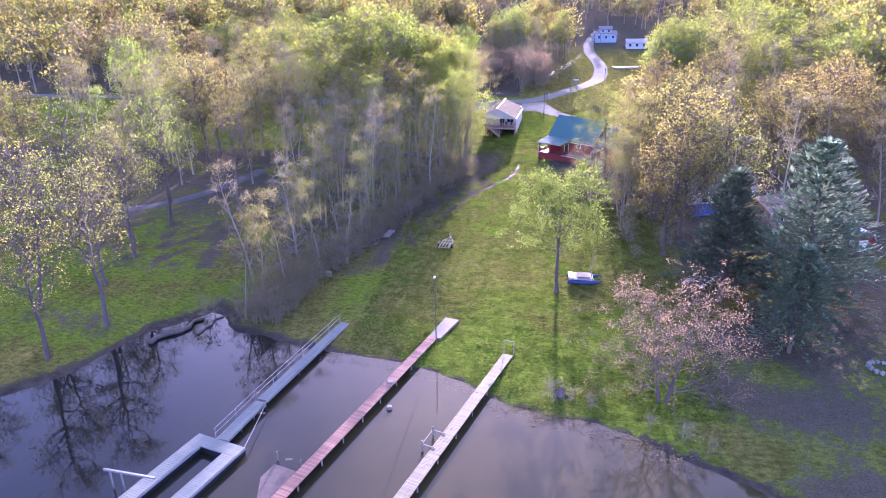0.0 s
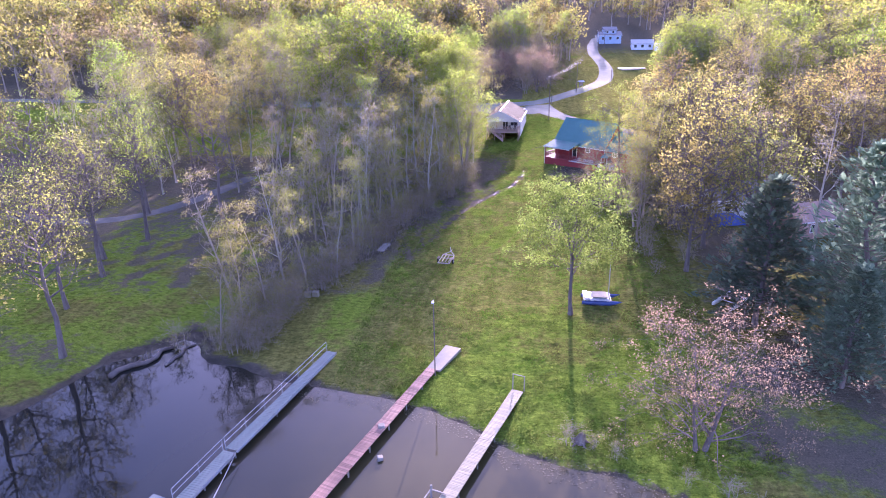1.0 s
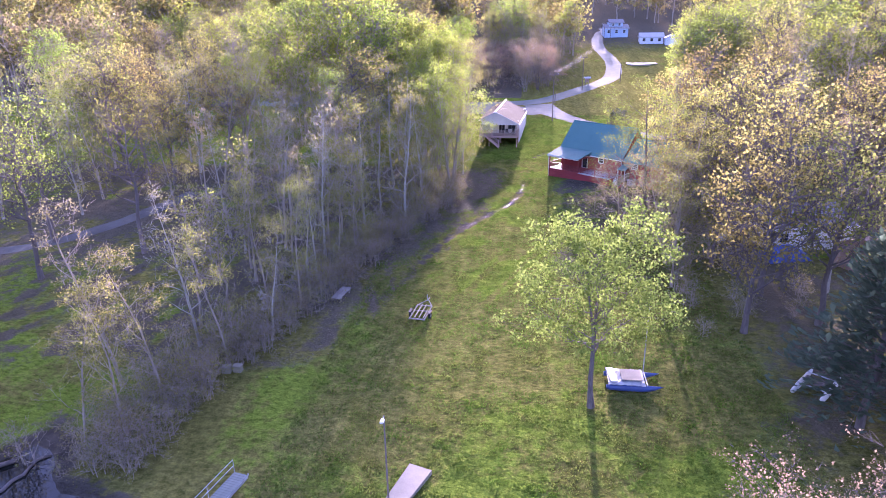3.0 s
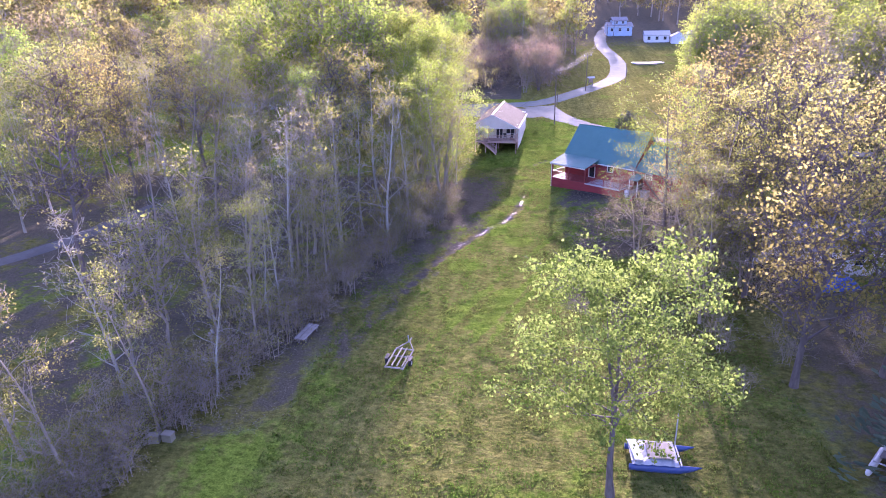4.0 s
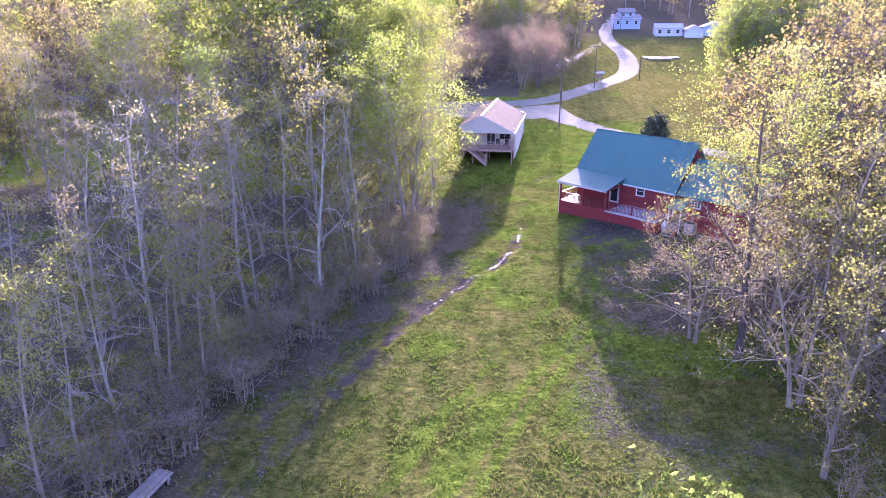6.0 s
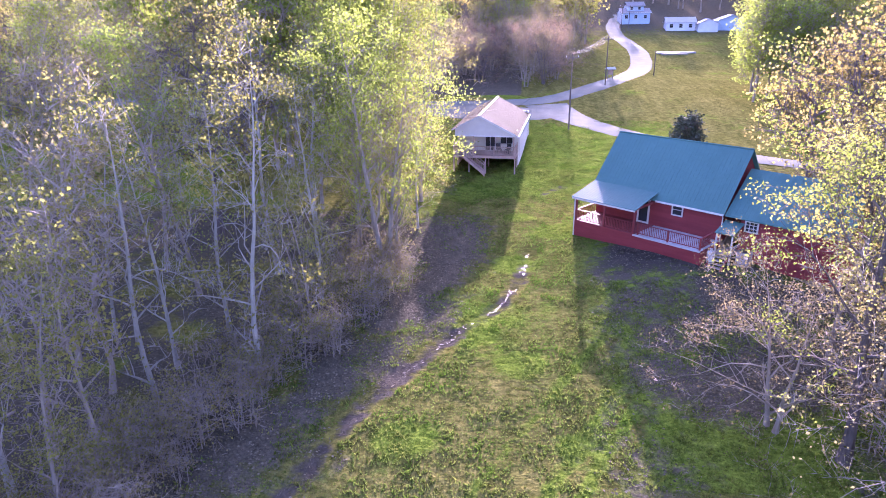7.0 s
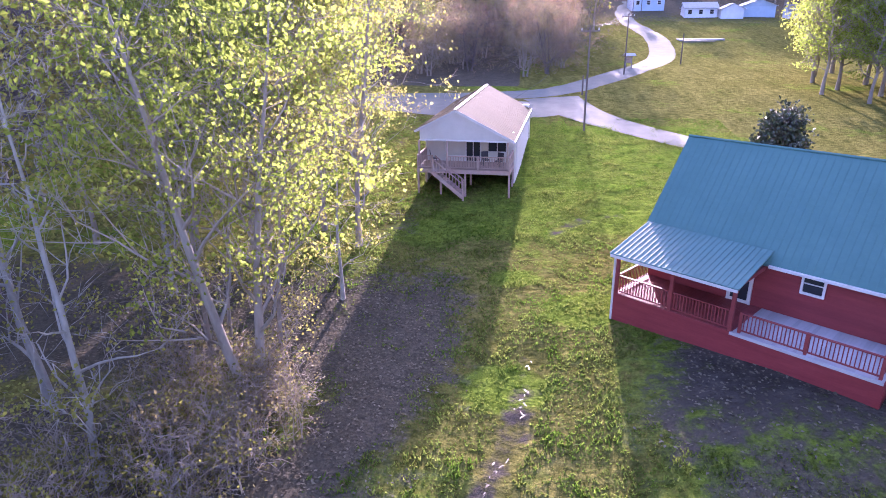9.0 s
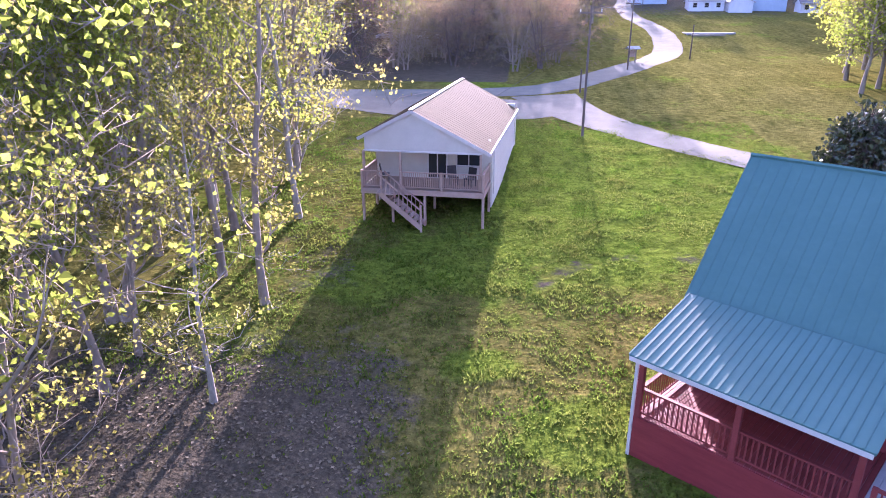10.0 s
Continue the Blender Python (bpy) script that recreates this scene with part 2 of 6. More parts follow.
M_HOUSEWHITE = surface("white_siding", (0.60, 0.62, 0.66), (0.76, 0.77, 0.80), 1, 0.6, 0.1)
M_HOUSEBLUE = surface("light_blue_siding", (0.34, 0.44, 0.54), (0.46, 0.56, 0.66), 1, 0.6, 0.1)
M_TYRE = surface("rubber", (0.015, 0.015, 0.015), (0.035, 0.035, 0.035), 5, 0.85, 0.2)
M_BLUETARP = surface("blue_tarp", (0.03, 0.05, 0.16), (0.06, 0.10, 0.28), 1.5, 0.5, 0.6, fine=4)
M_STONE = surface("field_stone", (0.15, 0.14, 0.13), (0.32, 0.30, 0.28), 2, 0.9, 0.6, fine=10)


def glass_mat():
    m, n, l = node_mat("window_glass")
    b = n["Principled BSDF"]
    b.inputs["Base Color"].default_value = (0.03, 0.035, 0.04, 1)
    b.inputs["Roughness"].default_value = 0.06
    b.inputs["IOR"].default_value = 1.5
    return m


M_GLASS = glass_mat()


# ---------- building helpers ----------
def thing(name, x, y, z, rz=0.0, label="", category="", group="", kind=""):
    ob = new(name)
    ob.matrix_world = pose(x, y, z, 0, 0, rz)
    ob.empty_display_size = 0.3
    return tagged(ob, label, category, group, kind)


def mesh_of(bm, name, material, smooth=False):
    me = bpy.data.meshes.new(name)
    bmesh.ops.recalc_face_normals(bm, faces=bm.faces)
    bm.to_mesh(me)
    bm.free()
    me.materials.append(material)
    if smooth:
        me.polygons.foreach_set("use_smooth", [True] * len(me.polygons))
    return me


def part(name, bm, material, parent=None, label="", smooth=False, kind=""):
    ob = new(name, mesh_of(bm, name, material, smooth))
    ob.parent = parent
    return tagged(ob, label, kind=kind)


def piece(name, me, parent, m):
    ob = new(name, me)
    ob.parent = parent
    ob.matrix_local = m
    return ob


def box(bm, c, s, rz=0.0, rx=0.0, ry=0.0):
    m = Matrix.LocRotScale(c, Euler((radians(rx), radians(ry), radians(rz))), s)
    return bmesh.ops.create_cube(bm, size=1.0, matrix=m)["verts"]


def solid(bm, pts, thick):
    """A slab whose top face is the polygon pts, thick metres deep (straight down)."""
    top = [bm.verts.new(p) for p in pts]
    low = [bm.verts.new((p[0], p[1], p[2] - thick)) for p in pts]
    bm.faces.new(top)
    bm.faces.new(low[::-1])
    for a in range(len(pts)):
        b = (a + 1) % len(pts)
        bm.faces.new((top[a], low[a], low[b], top[b]))


def tube(bm, pts, radii, sides=6, cap=True):
    rings = []
    pts = [Vector(p) for p in pts]
    for i, p in enumerate(pts):
        d = (pts[min(i + 1, len(pts) - 1)] - pts[max(i - 1, 0)]).normalized()
        a = d.orthogonal().normalized()
        b = d.cross(a)
        r = radii[i] if isinstance(radii, (list, tuple)) else radii
        rings.append([bm.verts.new(p + (a * math.cos(k * 2 * math.pi / sides) + b * math.sin(k * 2 * math.pi / sides)) * r) for k in range(sides)])
    for q, w in zip(rings, rings[1:]):
        for k in range(sides):
            bm.faces.new((q[k], q[(k + 1) % sides], w[(k + 1) % sides], w[k]))
    if cap:
        bm.faces.new(rings[0][::-1])
        bm.faces.new(rings[-1])


def bm_new(*boxes):
    bm = bmesh.new()
    for b in boxes:
        box(bm, *b)
    return bm


def bevel(bm, w):
    bmesh.ops.bevel(bm, geom=bm.edges[:], offset=w, segments=1, affect="EDGES", clamp_overlap=True)
    return bm


# ---------- terrain ----------
SHORE = [(-300, 30), (-60, 41), (-40, 44), (-37.5, 46.3), (-35.8, 48.3), (-33.7, 51), (-32.6, 55.4), (-31.6, 59), (-28.3, 62), (-26.2, 65), (-24.2, 63.5), (-22.2, 60.5),
         (-18.5, 60), (-14.6, 58.3), (-9.5, 57.3), (-4.2, 56.6), (-0.1, 55.2), (3.8, 53.2), (6, 51.2), (9, 49.8), (11.8, 49.1), (15, 48.5), (17.9, 47), (20.5, 44.9), (24, 42.9), (30, 39), (60, 24), (300, -40)]
PROFILE = [(-400, -3), (30, -2), (49, -0.35), (53, 0), (54, 0.14), (58, 0.42), (64, 0.75), (70, 1.05), (90, 1.8), (102, 2.4), (112, 3.0), (125, 3.75), (136, 4.7), (146, 5.5), (163, 6.9), (178, 8.2), (195, 9.0),
           (222, 9.6), (232, 10.6), (246, 12.4), (272, 14.6), (285, 15.8), (300, 17.6), (340, 23), (420, 33), (600, 52), (900, 75), (4000, 90)]
DITCH = [(-11.5, 76), (-10.5, 78.7), (-8.5, 82.7), (-6.6, 88.2), (-5.3, 93), (-3.1, 99.8), (-1.4, 104.8), (0.6, 108.5), (2.5, 112), (5.2, 115.8), (6.4, 119.3), (7.0, 124)]
SX, SY = zip(*SHORE)
PX, PZ = zip(*PROFILE)


def ground_z(x, y, rough=True):
    w = min(max((112 - y) / 45, 0), 1)
    v = y - (float(np.interp(x, SX, SY)) - 53) * w
    z = float(np.interp(v, PX, PZ))
    if rough:
        k = min(max((v - 54) / 10, 0), 1)
        z += 1.45 * math.exp(-((x - 20) ** 2 + (y - 124) ** 2) / 98)
        z += k * (0.16 * noise.noise((x / 9, y / 9, 1.7)) + 0.05 * noise.noise((x / 2.2, y / 2.2, 4.1)))
        for (ax, ay), (bx, by) in zip(DITCH, DITCH[1:]):
            ex, ey = bx - ax, by - ay
            s = min(max(((x - ax) * ex + (y - ay) * ey) / (ex * ex + ey * ey), 0), 1)
            d2 = (x - ax - s * ex) ** 2 + (y - ay - s * ey) ** 2
            if d2 < 4:
                z -= 0.16 * math.exp(-d2 / 0.5)
                break
    return z


WOOD_Y, WOOD_X = (56, 67, 76, 90, 105, 114, 126, 136, 146, 175), (-19.5, -17.5, -15, -11, -6.5, -2.6, -0.8, -1.4, -3.6, -6)


def wood_edge(y):
    return float(np.interp(y, WOOD_Y, WOOD_X))


def blend(v, a, b):
    return min(max((v - a) / (b - a), 0), 1)


def ditch_gap(x, y):
    return min(math.hypot(x - (a[0] + (b[0] - a[0]) * k / 4), y - (a[1] + (b[1] - a[1]) * k / 4)) for a, b in zip(DITCH, DITCH[1:]) for k in range(5))


# extra green spots on the lawn: x, y, radius
GREENS = [(1.0, 102.1, 1.9), (6.6, 108.9, 1.9), (9.7, 102.4, 1.5), (5.2, 96.0, 2.2), (6.2, 131.5, 1.6), (6.0, 122.0, 2.2), (9.5, 128.0, 2.4), (0.5, 137.5, 3.0), (3.5, 140.0, 3.5)]


def covers(x, y):
    """How much leaf litter, lush grass, mud and painted shade lies at a place."""
    n1 = noise.noise((x / 7, y / 7, 9.2))
    e = wood_edge(y)
    litter_shade = blend(x, e + 3.0 + 5.0 * blend(y, 134, 126), e - 2.0 + 3.5 * blend(y, 96, 106)) * blend(y, 66, 84) * blend(y, 190, 172)
    if y < 100:
        litter_shade *= 0.78 + 0.8 * n1
    if 100 < y < 142:
        litter_shade *= 0.8 + 0.9 * noise.noise((x / 2.6, y / 2.6, 2.2))
    if y > 122 and x < 2.5:
        litter_shade *= 1 - 0.65 * blend(y, 123, 133)
    if x < e - 2 and y > 112:
        litter_shade *= 1 - (0.75 - 0.8 * n1) * blend(y, 112, 130)
    if x < -24 and y < 112:
        litter_shade = 0.14 + 0.6 * n1 + 0.5 * blend(y, 84, 100)
    if 118 < y < 142 and x < 5:
        litter_shade = max(litter_shade, 0.85 * blend(x, 5.5, 2.5) * blend(y, 136, 129) * blend(y, 118, 123))
    if x > 19:
        litter_shade = max(litter_shade, (0.6 + 0.5 * n1) * blend(x, 22, 30) * blend(y, 160, 140))
        if y < 72:
            litter_shade = (0.62 + 0.6 * n1) * blend(x, 19, 27)
    litter_shade = max(litter_shade, (0.36 + 0.5 * n1) * blend(x, 7, 12) * blend(y, 84, 94) * blend(y, 126, 120))
    # extra litter below the red house deepens the house's shadow by colour
    if 8 < x < 30 and 100 < y < 134:
        litter_shade = max(litter_shade, (0.46 + 0.5 * n1) * blend(x, 10, 13.5) * blend(y, 102, 110) * blend(y, 134, 129))
    if y > 238:
        litter_shade = max(litter_shade, 0.9 * blend(y, 250, 310) if 15 < x < 80 else 0.9)
    if y > 186 and x < 6:
        litter_shade = 0.85
    lush = 0.25 + 0.7 * n1 + (0.3 if x < -24 else 0)
    lush += 0.8 * blend(y, 136, 142) * blend(y, 172, 162) * blend(x, 3, 6) * blend(x, 26, 20)
    lush += 0.5 * blend(y, 74, 62) * blend(x, -6, 0)
    if y > 165 and x > 10:
        lush = 0.12 + 0.6 * n1
    mud_shade = 0.0
    if 74 < y < 101:
        streak = noise.noise((x / 0.9 + y * 0.32, y / 9, 6.6))
        litter_shade = max(litter_shade, blend(ditch_gap(x, y), 2.2, 0.7) * (0.62 + 0.9 * streak))
        # brownish litter beside the wood, streaked to stand for tree shadows on the lawn
        litter_shade = max(litter_shade, (0.42 + 0.8 * streak) * blend(x, e + 9, e + 4) * blend(y, 62, 76))
    if 95 < y < 126:
        mud_shade = blend(ditch_gap(x, y), 1.1, 0.2) * (0.78 + 0.5 * noise.noise((x / 2, y / 2, 3.3)))
    # house shadow put into the yard's colour: dark mud, litter and lush grass
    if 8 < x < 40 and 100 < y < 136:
        yard_shade = blend(x, 8.5, 14) * blend(y, 134, 130)
        mud_shade = max(mud_shade, yard_shade * (0.42 + 0.7 * n1) * blend(y, 112, 121))
        litter_shade = max(litter_shade, yard_shade * (0.62 - 0.5 * n1) * blend(y, 102, 108) * blend(y, 123, 117))
        lush = max(lush, yard_shade)
    if 7 < x < 19 and 134 < y < 146:
        bank = abs(y - 138.8 - 0.45 * (x - 9) + 1.2 * noise.noise((x / 2.5, 4.0, 1.0)))
        mud_shade = max(mud_shade, blend(bank, 1.7, 0.3) * (0.5 + 0.9 * noise.noise((x / 1.7, y / 1.7, 5.5))) * blend(x, 7.5, 9))
    for px, py, pr in GREENS:
        lush = max(lush, 1.0 * blend(math.hypot((x - px) * 0.8, y - py), pr, pr * 0.4))
    if 80 < y < 112:
        for off in (0.0, 1.3, -3.1):
            lush += 0.55 * blend(abs(x - off - np.interp(y, (80, 95, 102, 112), (0.5, 5.9, 9.2, 14.5))), 0.55, 0.15)
            lush -= 0.5 * blend(abs(x - off - 0.8 - np.interp(y, (80, 95, 102, 112), (0.5, 5.9, 9.2, 14.5))), 0.5, 0.1)
    v = y - float(np.interp(x, SX, SY))
    if x < -22:
        mud_shade = max(mud_shade, 1.0 * blend(v, 4.2, 0.6))
    elif x > 18 or x < -10:
        mud_shade = max(mud_shade, blend(v, 1.6, 0.3))
    else:
        mud_shade = max(mud_shade, blend(v, 0.5, -0.2))
    return litter_shade, lush, mud_shade


def grid_sheet(name, xs, ys, zfun, material):
    co = [(x, y, zfun(x, y)) for y in ys for x in xs]
    w = len(xs)
    fs = [(j * w + i, j * w + i + 1, (j + 1) * w + i + 1, (j + 1) * w + i) for j in range(len(ys) - 1) for i in range(w - 1)]
    me = bpy.data.meshes.new(name)
    me.from_pydata(co, [], fs)
    me.materials.append(material)
    me.polygons.foreach_set("use_smooth", [True] * len(me.polygons))
    return new(name, me), co


xs = [-3500, -1500, -700, -400, -250, -170, -130, -100, -80] + [-64 + 1.25 * i for i in range(43)] + [-10.25 + 0.625 * i for i in range(60)] + [27.25 + 1.25 * i for i in range(25)] + [60, 64, 70, 78, 88, 100, 130, 170, 250, 400, 700, 1500, 3500]
ys = [-3000, -1000, -400, -150, -60, 0, 20, 32] + [36 + 1.25 * i for i in range(32)] + [76 + 0.625 * i for i in range(128)] + [156 + 1.25 * i for i in range(30)] + [196, 200, 203, *[206 + 2 * i for i in range(46)], 300, 310, 320, 345, 380, 430, 500, 600, 750, 1000, 1500, 2500, 4000]
ground, gco = grid_sheet("ground", xs, ys, ground_z, M_GROUND)
tagged(ground, "rough spring grass with leaf litter, shore mud and shade coloured in", "ground", kind="structure")
# the litter and mud covers also hold shade coloured into the ground
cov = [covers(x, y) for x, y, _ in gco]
for k, key in enumerate(("litter_shade", "lush", "mud_shade")):
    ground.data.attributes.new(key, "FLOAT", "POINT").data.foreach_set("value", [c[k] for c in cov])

bm = bmesh.new()
bmesh.ops.create_grid(bm, x_segments=2, y_segments=2, size=1.0, matrix=Matrix.LocRotScale((0, -1400, 0.0), None, (3000, 1480, 1)))
tagged(part("water", bm, M_WATER), "still brown lake water reflecting trees and sky", "lake", kind="structure")


def strip(name, line, widths, material, lift, label, category):
    """A road laid along a line of points, following the ground."""
    pts = []
    for a, b in zip(line, line[1:]):
        k = max(2, int(math.dist(a, b) / 2))
        pts += [(a[0] + (b[0] - a[0]) * i / k, a[1] + (b[1] - a[1]) * i / k) for i in range(k)]
    pts.append(line[-1])
    sm = np.array(pts, float)
    for _ in range(6):
        sm[1:-1] = (sm[:-2] + 2 * sm[1:-1] + sm[2:]) / 4
    bm = bmesh.new()
    rows = []
    for i, p in enumerate(sm):
        d = sm[min(i + 1, len(sm) - 1)] - sm[max(i - 1, 0)]
        d = d / (np.hypot(*d) + 1e-9)
        wd = float(np.interp(i / (len(sm) - 1), np.linspace(0, 1, len(widths)), widths)) / 2
        wob = 0.25 * noise.noise((p[0] / 3, p[1] / 3, 2.0))
        row = []
        for k in range(5):
            o = (k / 2 - 1) * (wd + wob)
            q = (p[0] - d[1] * o, p[1] + d[0] * o)
            row.append(bm.verts.new((q[0], q[1], ground_z(*q) + lift - (0.05 if k in (0, 4) else 0))))
        rows.append(row)
    for a, b in zip(rows, rows[1:]):
        for k in range(4):
            bm.faces.new((a[k], a[k + 1], b[k + 1], b[k]))
    return tagged(part(name, bm, material, smooth=True), label, category, kind="structure")


strip("road", [(-160, 186), (-70, 180), (-26, 178.6), (-8, 177.5), (3, 179), (11, 182), (17, 192), (23, 204), (29, 217), (32, 228), (33.5, 242), (33, 258), (32, 276), (33, 296), (38, 320)],
      [5, 5, 5, 6.5, 8, 6, 5, 4.6, 4.6, 4.2, 4.2, 4], M_ROAD, 0.07, "worn grey asphalt road winding up the hill", "road")
strip("driveway", [(9.5, 178), (11.6, 171), (15, 166), (19, 161.8), (23, 156.8), (29, 152), (40, 147), (60, 145)], [7, 4, 3.2, 3.0, 3.0, 3.0], M_GRAVEL, 0.1, "pale gravel driveway between lawn and field", "driveway")
strip("parking_apron", [(-18, 176.5), (-8, 174), (0, 172.5), (6, 171), (10, 172), (12, 174)], [2, 6, 8, 9, 8, 3], M_GRAVEL, 0.085, "pale gravel parking apron beside the cabin", "driveway")
strip("park_drive", [(-75, 96), (-58, 93), (-50, 97), (-46, 104), (-42, 118)], [2.6, 2.6], M_PARKROAD, 0.07, "grey gravel track among trees", "driveway")


# ---------- trees ----------
class Wood:
    """Collects the limbs and leaves of one tree in plain lists."""

    def __init__(self, seed):
        self.r = random.Random(seed)
        self.v, self.f, self.lv, self.lf, self.tips = [], [], [], [], []

    def limb(self, pts, radii, sides):
        base = len(self.v)
        for i, p in enumerate(pts):
            d = (pts[min(i + 1, len(pts) - 1)] - pts[max(i - 1, 0)]).normalized()
            a = d.orthogonal().normalized()
            b = d.cross(a)
            for k in range(sides):
                t = k * 2 * math.pi / sides
                self.v.append(p + (a * math.cos(t) + b * math.sin(t)) * radii[i])
        for i in range(len(pts) - 1):
            for k in range(sides):
                q, w = base + i * sides, base + (i + 1) * sides
                self.f.append((q + k, q + (k + 1) % sides, w + (k + 1) % sides, w + k))

    def twig(self, a, b, w):
        """A thin three-sided spike."""
        d = (b - a).normalized()
        o = d.orthogonal().normalized() * w
        s = d.cross(o)
        base = len(self.v)
        self.v += [a + o, a - o * 0.5 + s * 0.86, a - o * 0.5 - s * 0.86, b]
        self.f += [(base, base + 1, base + 3), (base + 1, base + 2, base + 3), (base + 2, base, base + 3)]

    def leaf(self, p, size):
        """One folded clump of leaves, four corners and a bent middle."""
        r = self.r
        a = Vector((r.gauss(0, 1), r.gauss(0, 1), r.gauss(0, 0.7))).normalized()
        b = a.orthogonal()
        b.rotate(Matrix.Rotation(r.uniform(0, 6.28), 3, a))
        c = a.cross(b)
        s = size * r.uniform(0.6, 1.3)
        base = len(self.lv)
        self.lv += [p + b * s * 0.6, p + c * s * 0.42 + a * s * 0.18, p - b * s * 0.5, p - c * s * 0.42 + a * s * 0.18]
        self.lf += [(base, base + 1, base + 2), (base, base + 2, base + 3)]

    def branch(self, p, d, length, radius, level, depth, opt):
        r = self.r
        n = 4 if level < 2 else 3
        pts, rad = [p], [radius]
        dd = d.copy()
        for i in range(n):
            dd = (dd + Vector((r.gauss(0, opt["wander"]), r.gauss(0, opt["wander"]), r.gauss(0, opt["wander"]) + opt["up"]))).normalized()
            p = p + dd * (length / n)
            pts.append(p)
            rad.append(radius * (1 - 0.8 * (i + 1) / n))
        self.limb(pts, rad, 4 if level < 2 else 3)
        if level >= depth:
            for q in pts[1:]:
                self.tips.append((q, dd))
            for _ in range(opt["twigs"]):
                k = r.randrange(1, len(pts))
                t = (dd + Vector((r.gauss(0, 0.8), r.gauss(0, 0.8), r.gauss(0.1, 0.6)))).normalized()
                e = pts[k] + t * r.uniform(0.35, 1.0) * opt["twig"]
                self.twig(pts[k], e, opt["twig_w"])
                self.tips.append((e, t))
            return
        kids = opt["kids"][min(level, len(opt["kids"]) - 1)]
        for i in range(kids):
            f = r.uniform(0.25, 1.0) if i else 1.0
            k = min(int(f * n), n - 1)
            q = pts[k].lerp(pts[k + 1], f * n - k)
            side = dd.orthogonal().normalized()
            side.rotate(Matrix.Rotation(r.uniform(0, 6.28), 3, dd))
            t = (dd * r.uniform(0.5, 1.0) + side * r.uniform(0.5, 1.0)).normalized()
            self.branch(q, t, length * r.uniform(0.45, 0.7), rad[k] * 0.55 + 0.004, level + 1, depth, opt)

    def tuft(self, q, count, size, spread):
        r = self.r
        for _ in range(count):
            self.leaf(q + Vector((r.gauss(0, spread), r.gauss(0, spread), r.gauss(0, spread * 0.55))), size)

    def leaves(self, count, size, spread, bunch=9):
        """Leaf clumps in bunches at the tips, with gaps between."""
        for _ in range(max(1, count // bunch)):
            self.tuft(self.tips[self.r.randrange(len(self.tips))][0], bunch, size, spread * 0.75)


def as_mesh(name, v, f, material, smooth):
    me = bpy.data.meshes.new(name)
    me.from_pydata([tuple(p) for p in v], [], f)
    me.materials.append(material)
    if smooth:
        me.polygons.foreach_set("use_smooth", [True] * len(me.polygons))
    return me


def grow(seed, height, trunk_r, first, limbs, reach, depth, kids, leaf_n, leaf_size, spread, bark, leaf, stems=1, wander=0.16, up=0.05, twigs=4, twig=1.0, twig_w=0.012, lean=0.03, angle=(0.5, 1.0), crown_shape=0.75):
    """A broadleaf tree: trunk(s), limbs from height first*height up, twigs and leaf clumps. Returns its two meshes."""
    w = Wood(seed)
    r = w.r
    opt = dict(wander=wander, up=up, twigs=twigs, twig=twig, twig_w=twig_w, kids=kids)
    for s in range(stems):
        ang = r.uniform(0, 6.28)
        tilt = Vector((math.cos(ang), math.sin(ang), 0)) * (lean + (0.10 if stems > 1 else 0))
        h = height * r.uniform(0.85, 1.0) if s else height
        n = 9
        p = Vector((math.cos(ang), math.sin(ang), 0)) * (0.35 if stems > 1 else 0) + Vector((0, 0, -0.25))
        pts, rad = [p], [trunk_r * 1.45]
        d = (Vector((0, 0, 1)) + tilt).normalized()
        for i in range(n):
            d = (d + Vector((r.gauss(0, 0.045), r.gauss(0, 0.045), 0.02))).normalized()
            p = p + d * (h / n)
            pts.append(p)
            rad.append(trunk_r * max(0.06, 1 - 0.92 * (i + 1) / n))
        w.limb(pts, rad, 7)
        w.tips.append((pts[-1], d))
        az = r.uniform(0, 6.28)
        for i in range(limbs):
            f = first + (1 - first) * (i + r.random() * 0.6) / limbs
            k = min(int(f * n), n - 1)
            q = pts[k].lerp(pts[k + 1], f * n - k)
            az += 2.4 + r.gauss(0, 0.4)
            u = r.uniform(*angle)
            t = Vector((math.cos(az) * u, math.sin(az) * u, 1 - 0.45 * u)).normalized()
            g = (f - first) / (1 - first)
            size = reach * (1 - crown_shape * g ** 1.6) * r.uniform(0.75, 1.1) * (0.7 + 0.3 * min(1, g * 4))
            w.branch(q, t, size, max(rad[k] * 0.5, 0.02), 1, depth, opt)
    w.leaves(leaf_n, leaf_size, spread)
    return as_mesh("trunk", w.v, w.f, bark, True), as_mesh("crown", w.lv, w.lf, leaf, False)


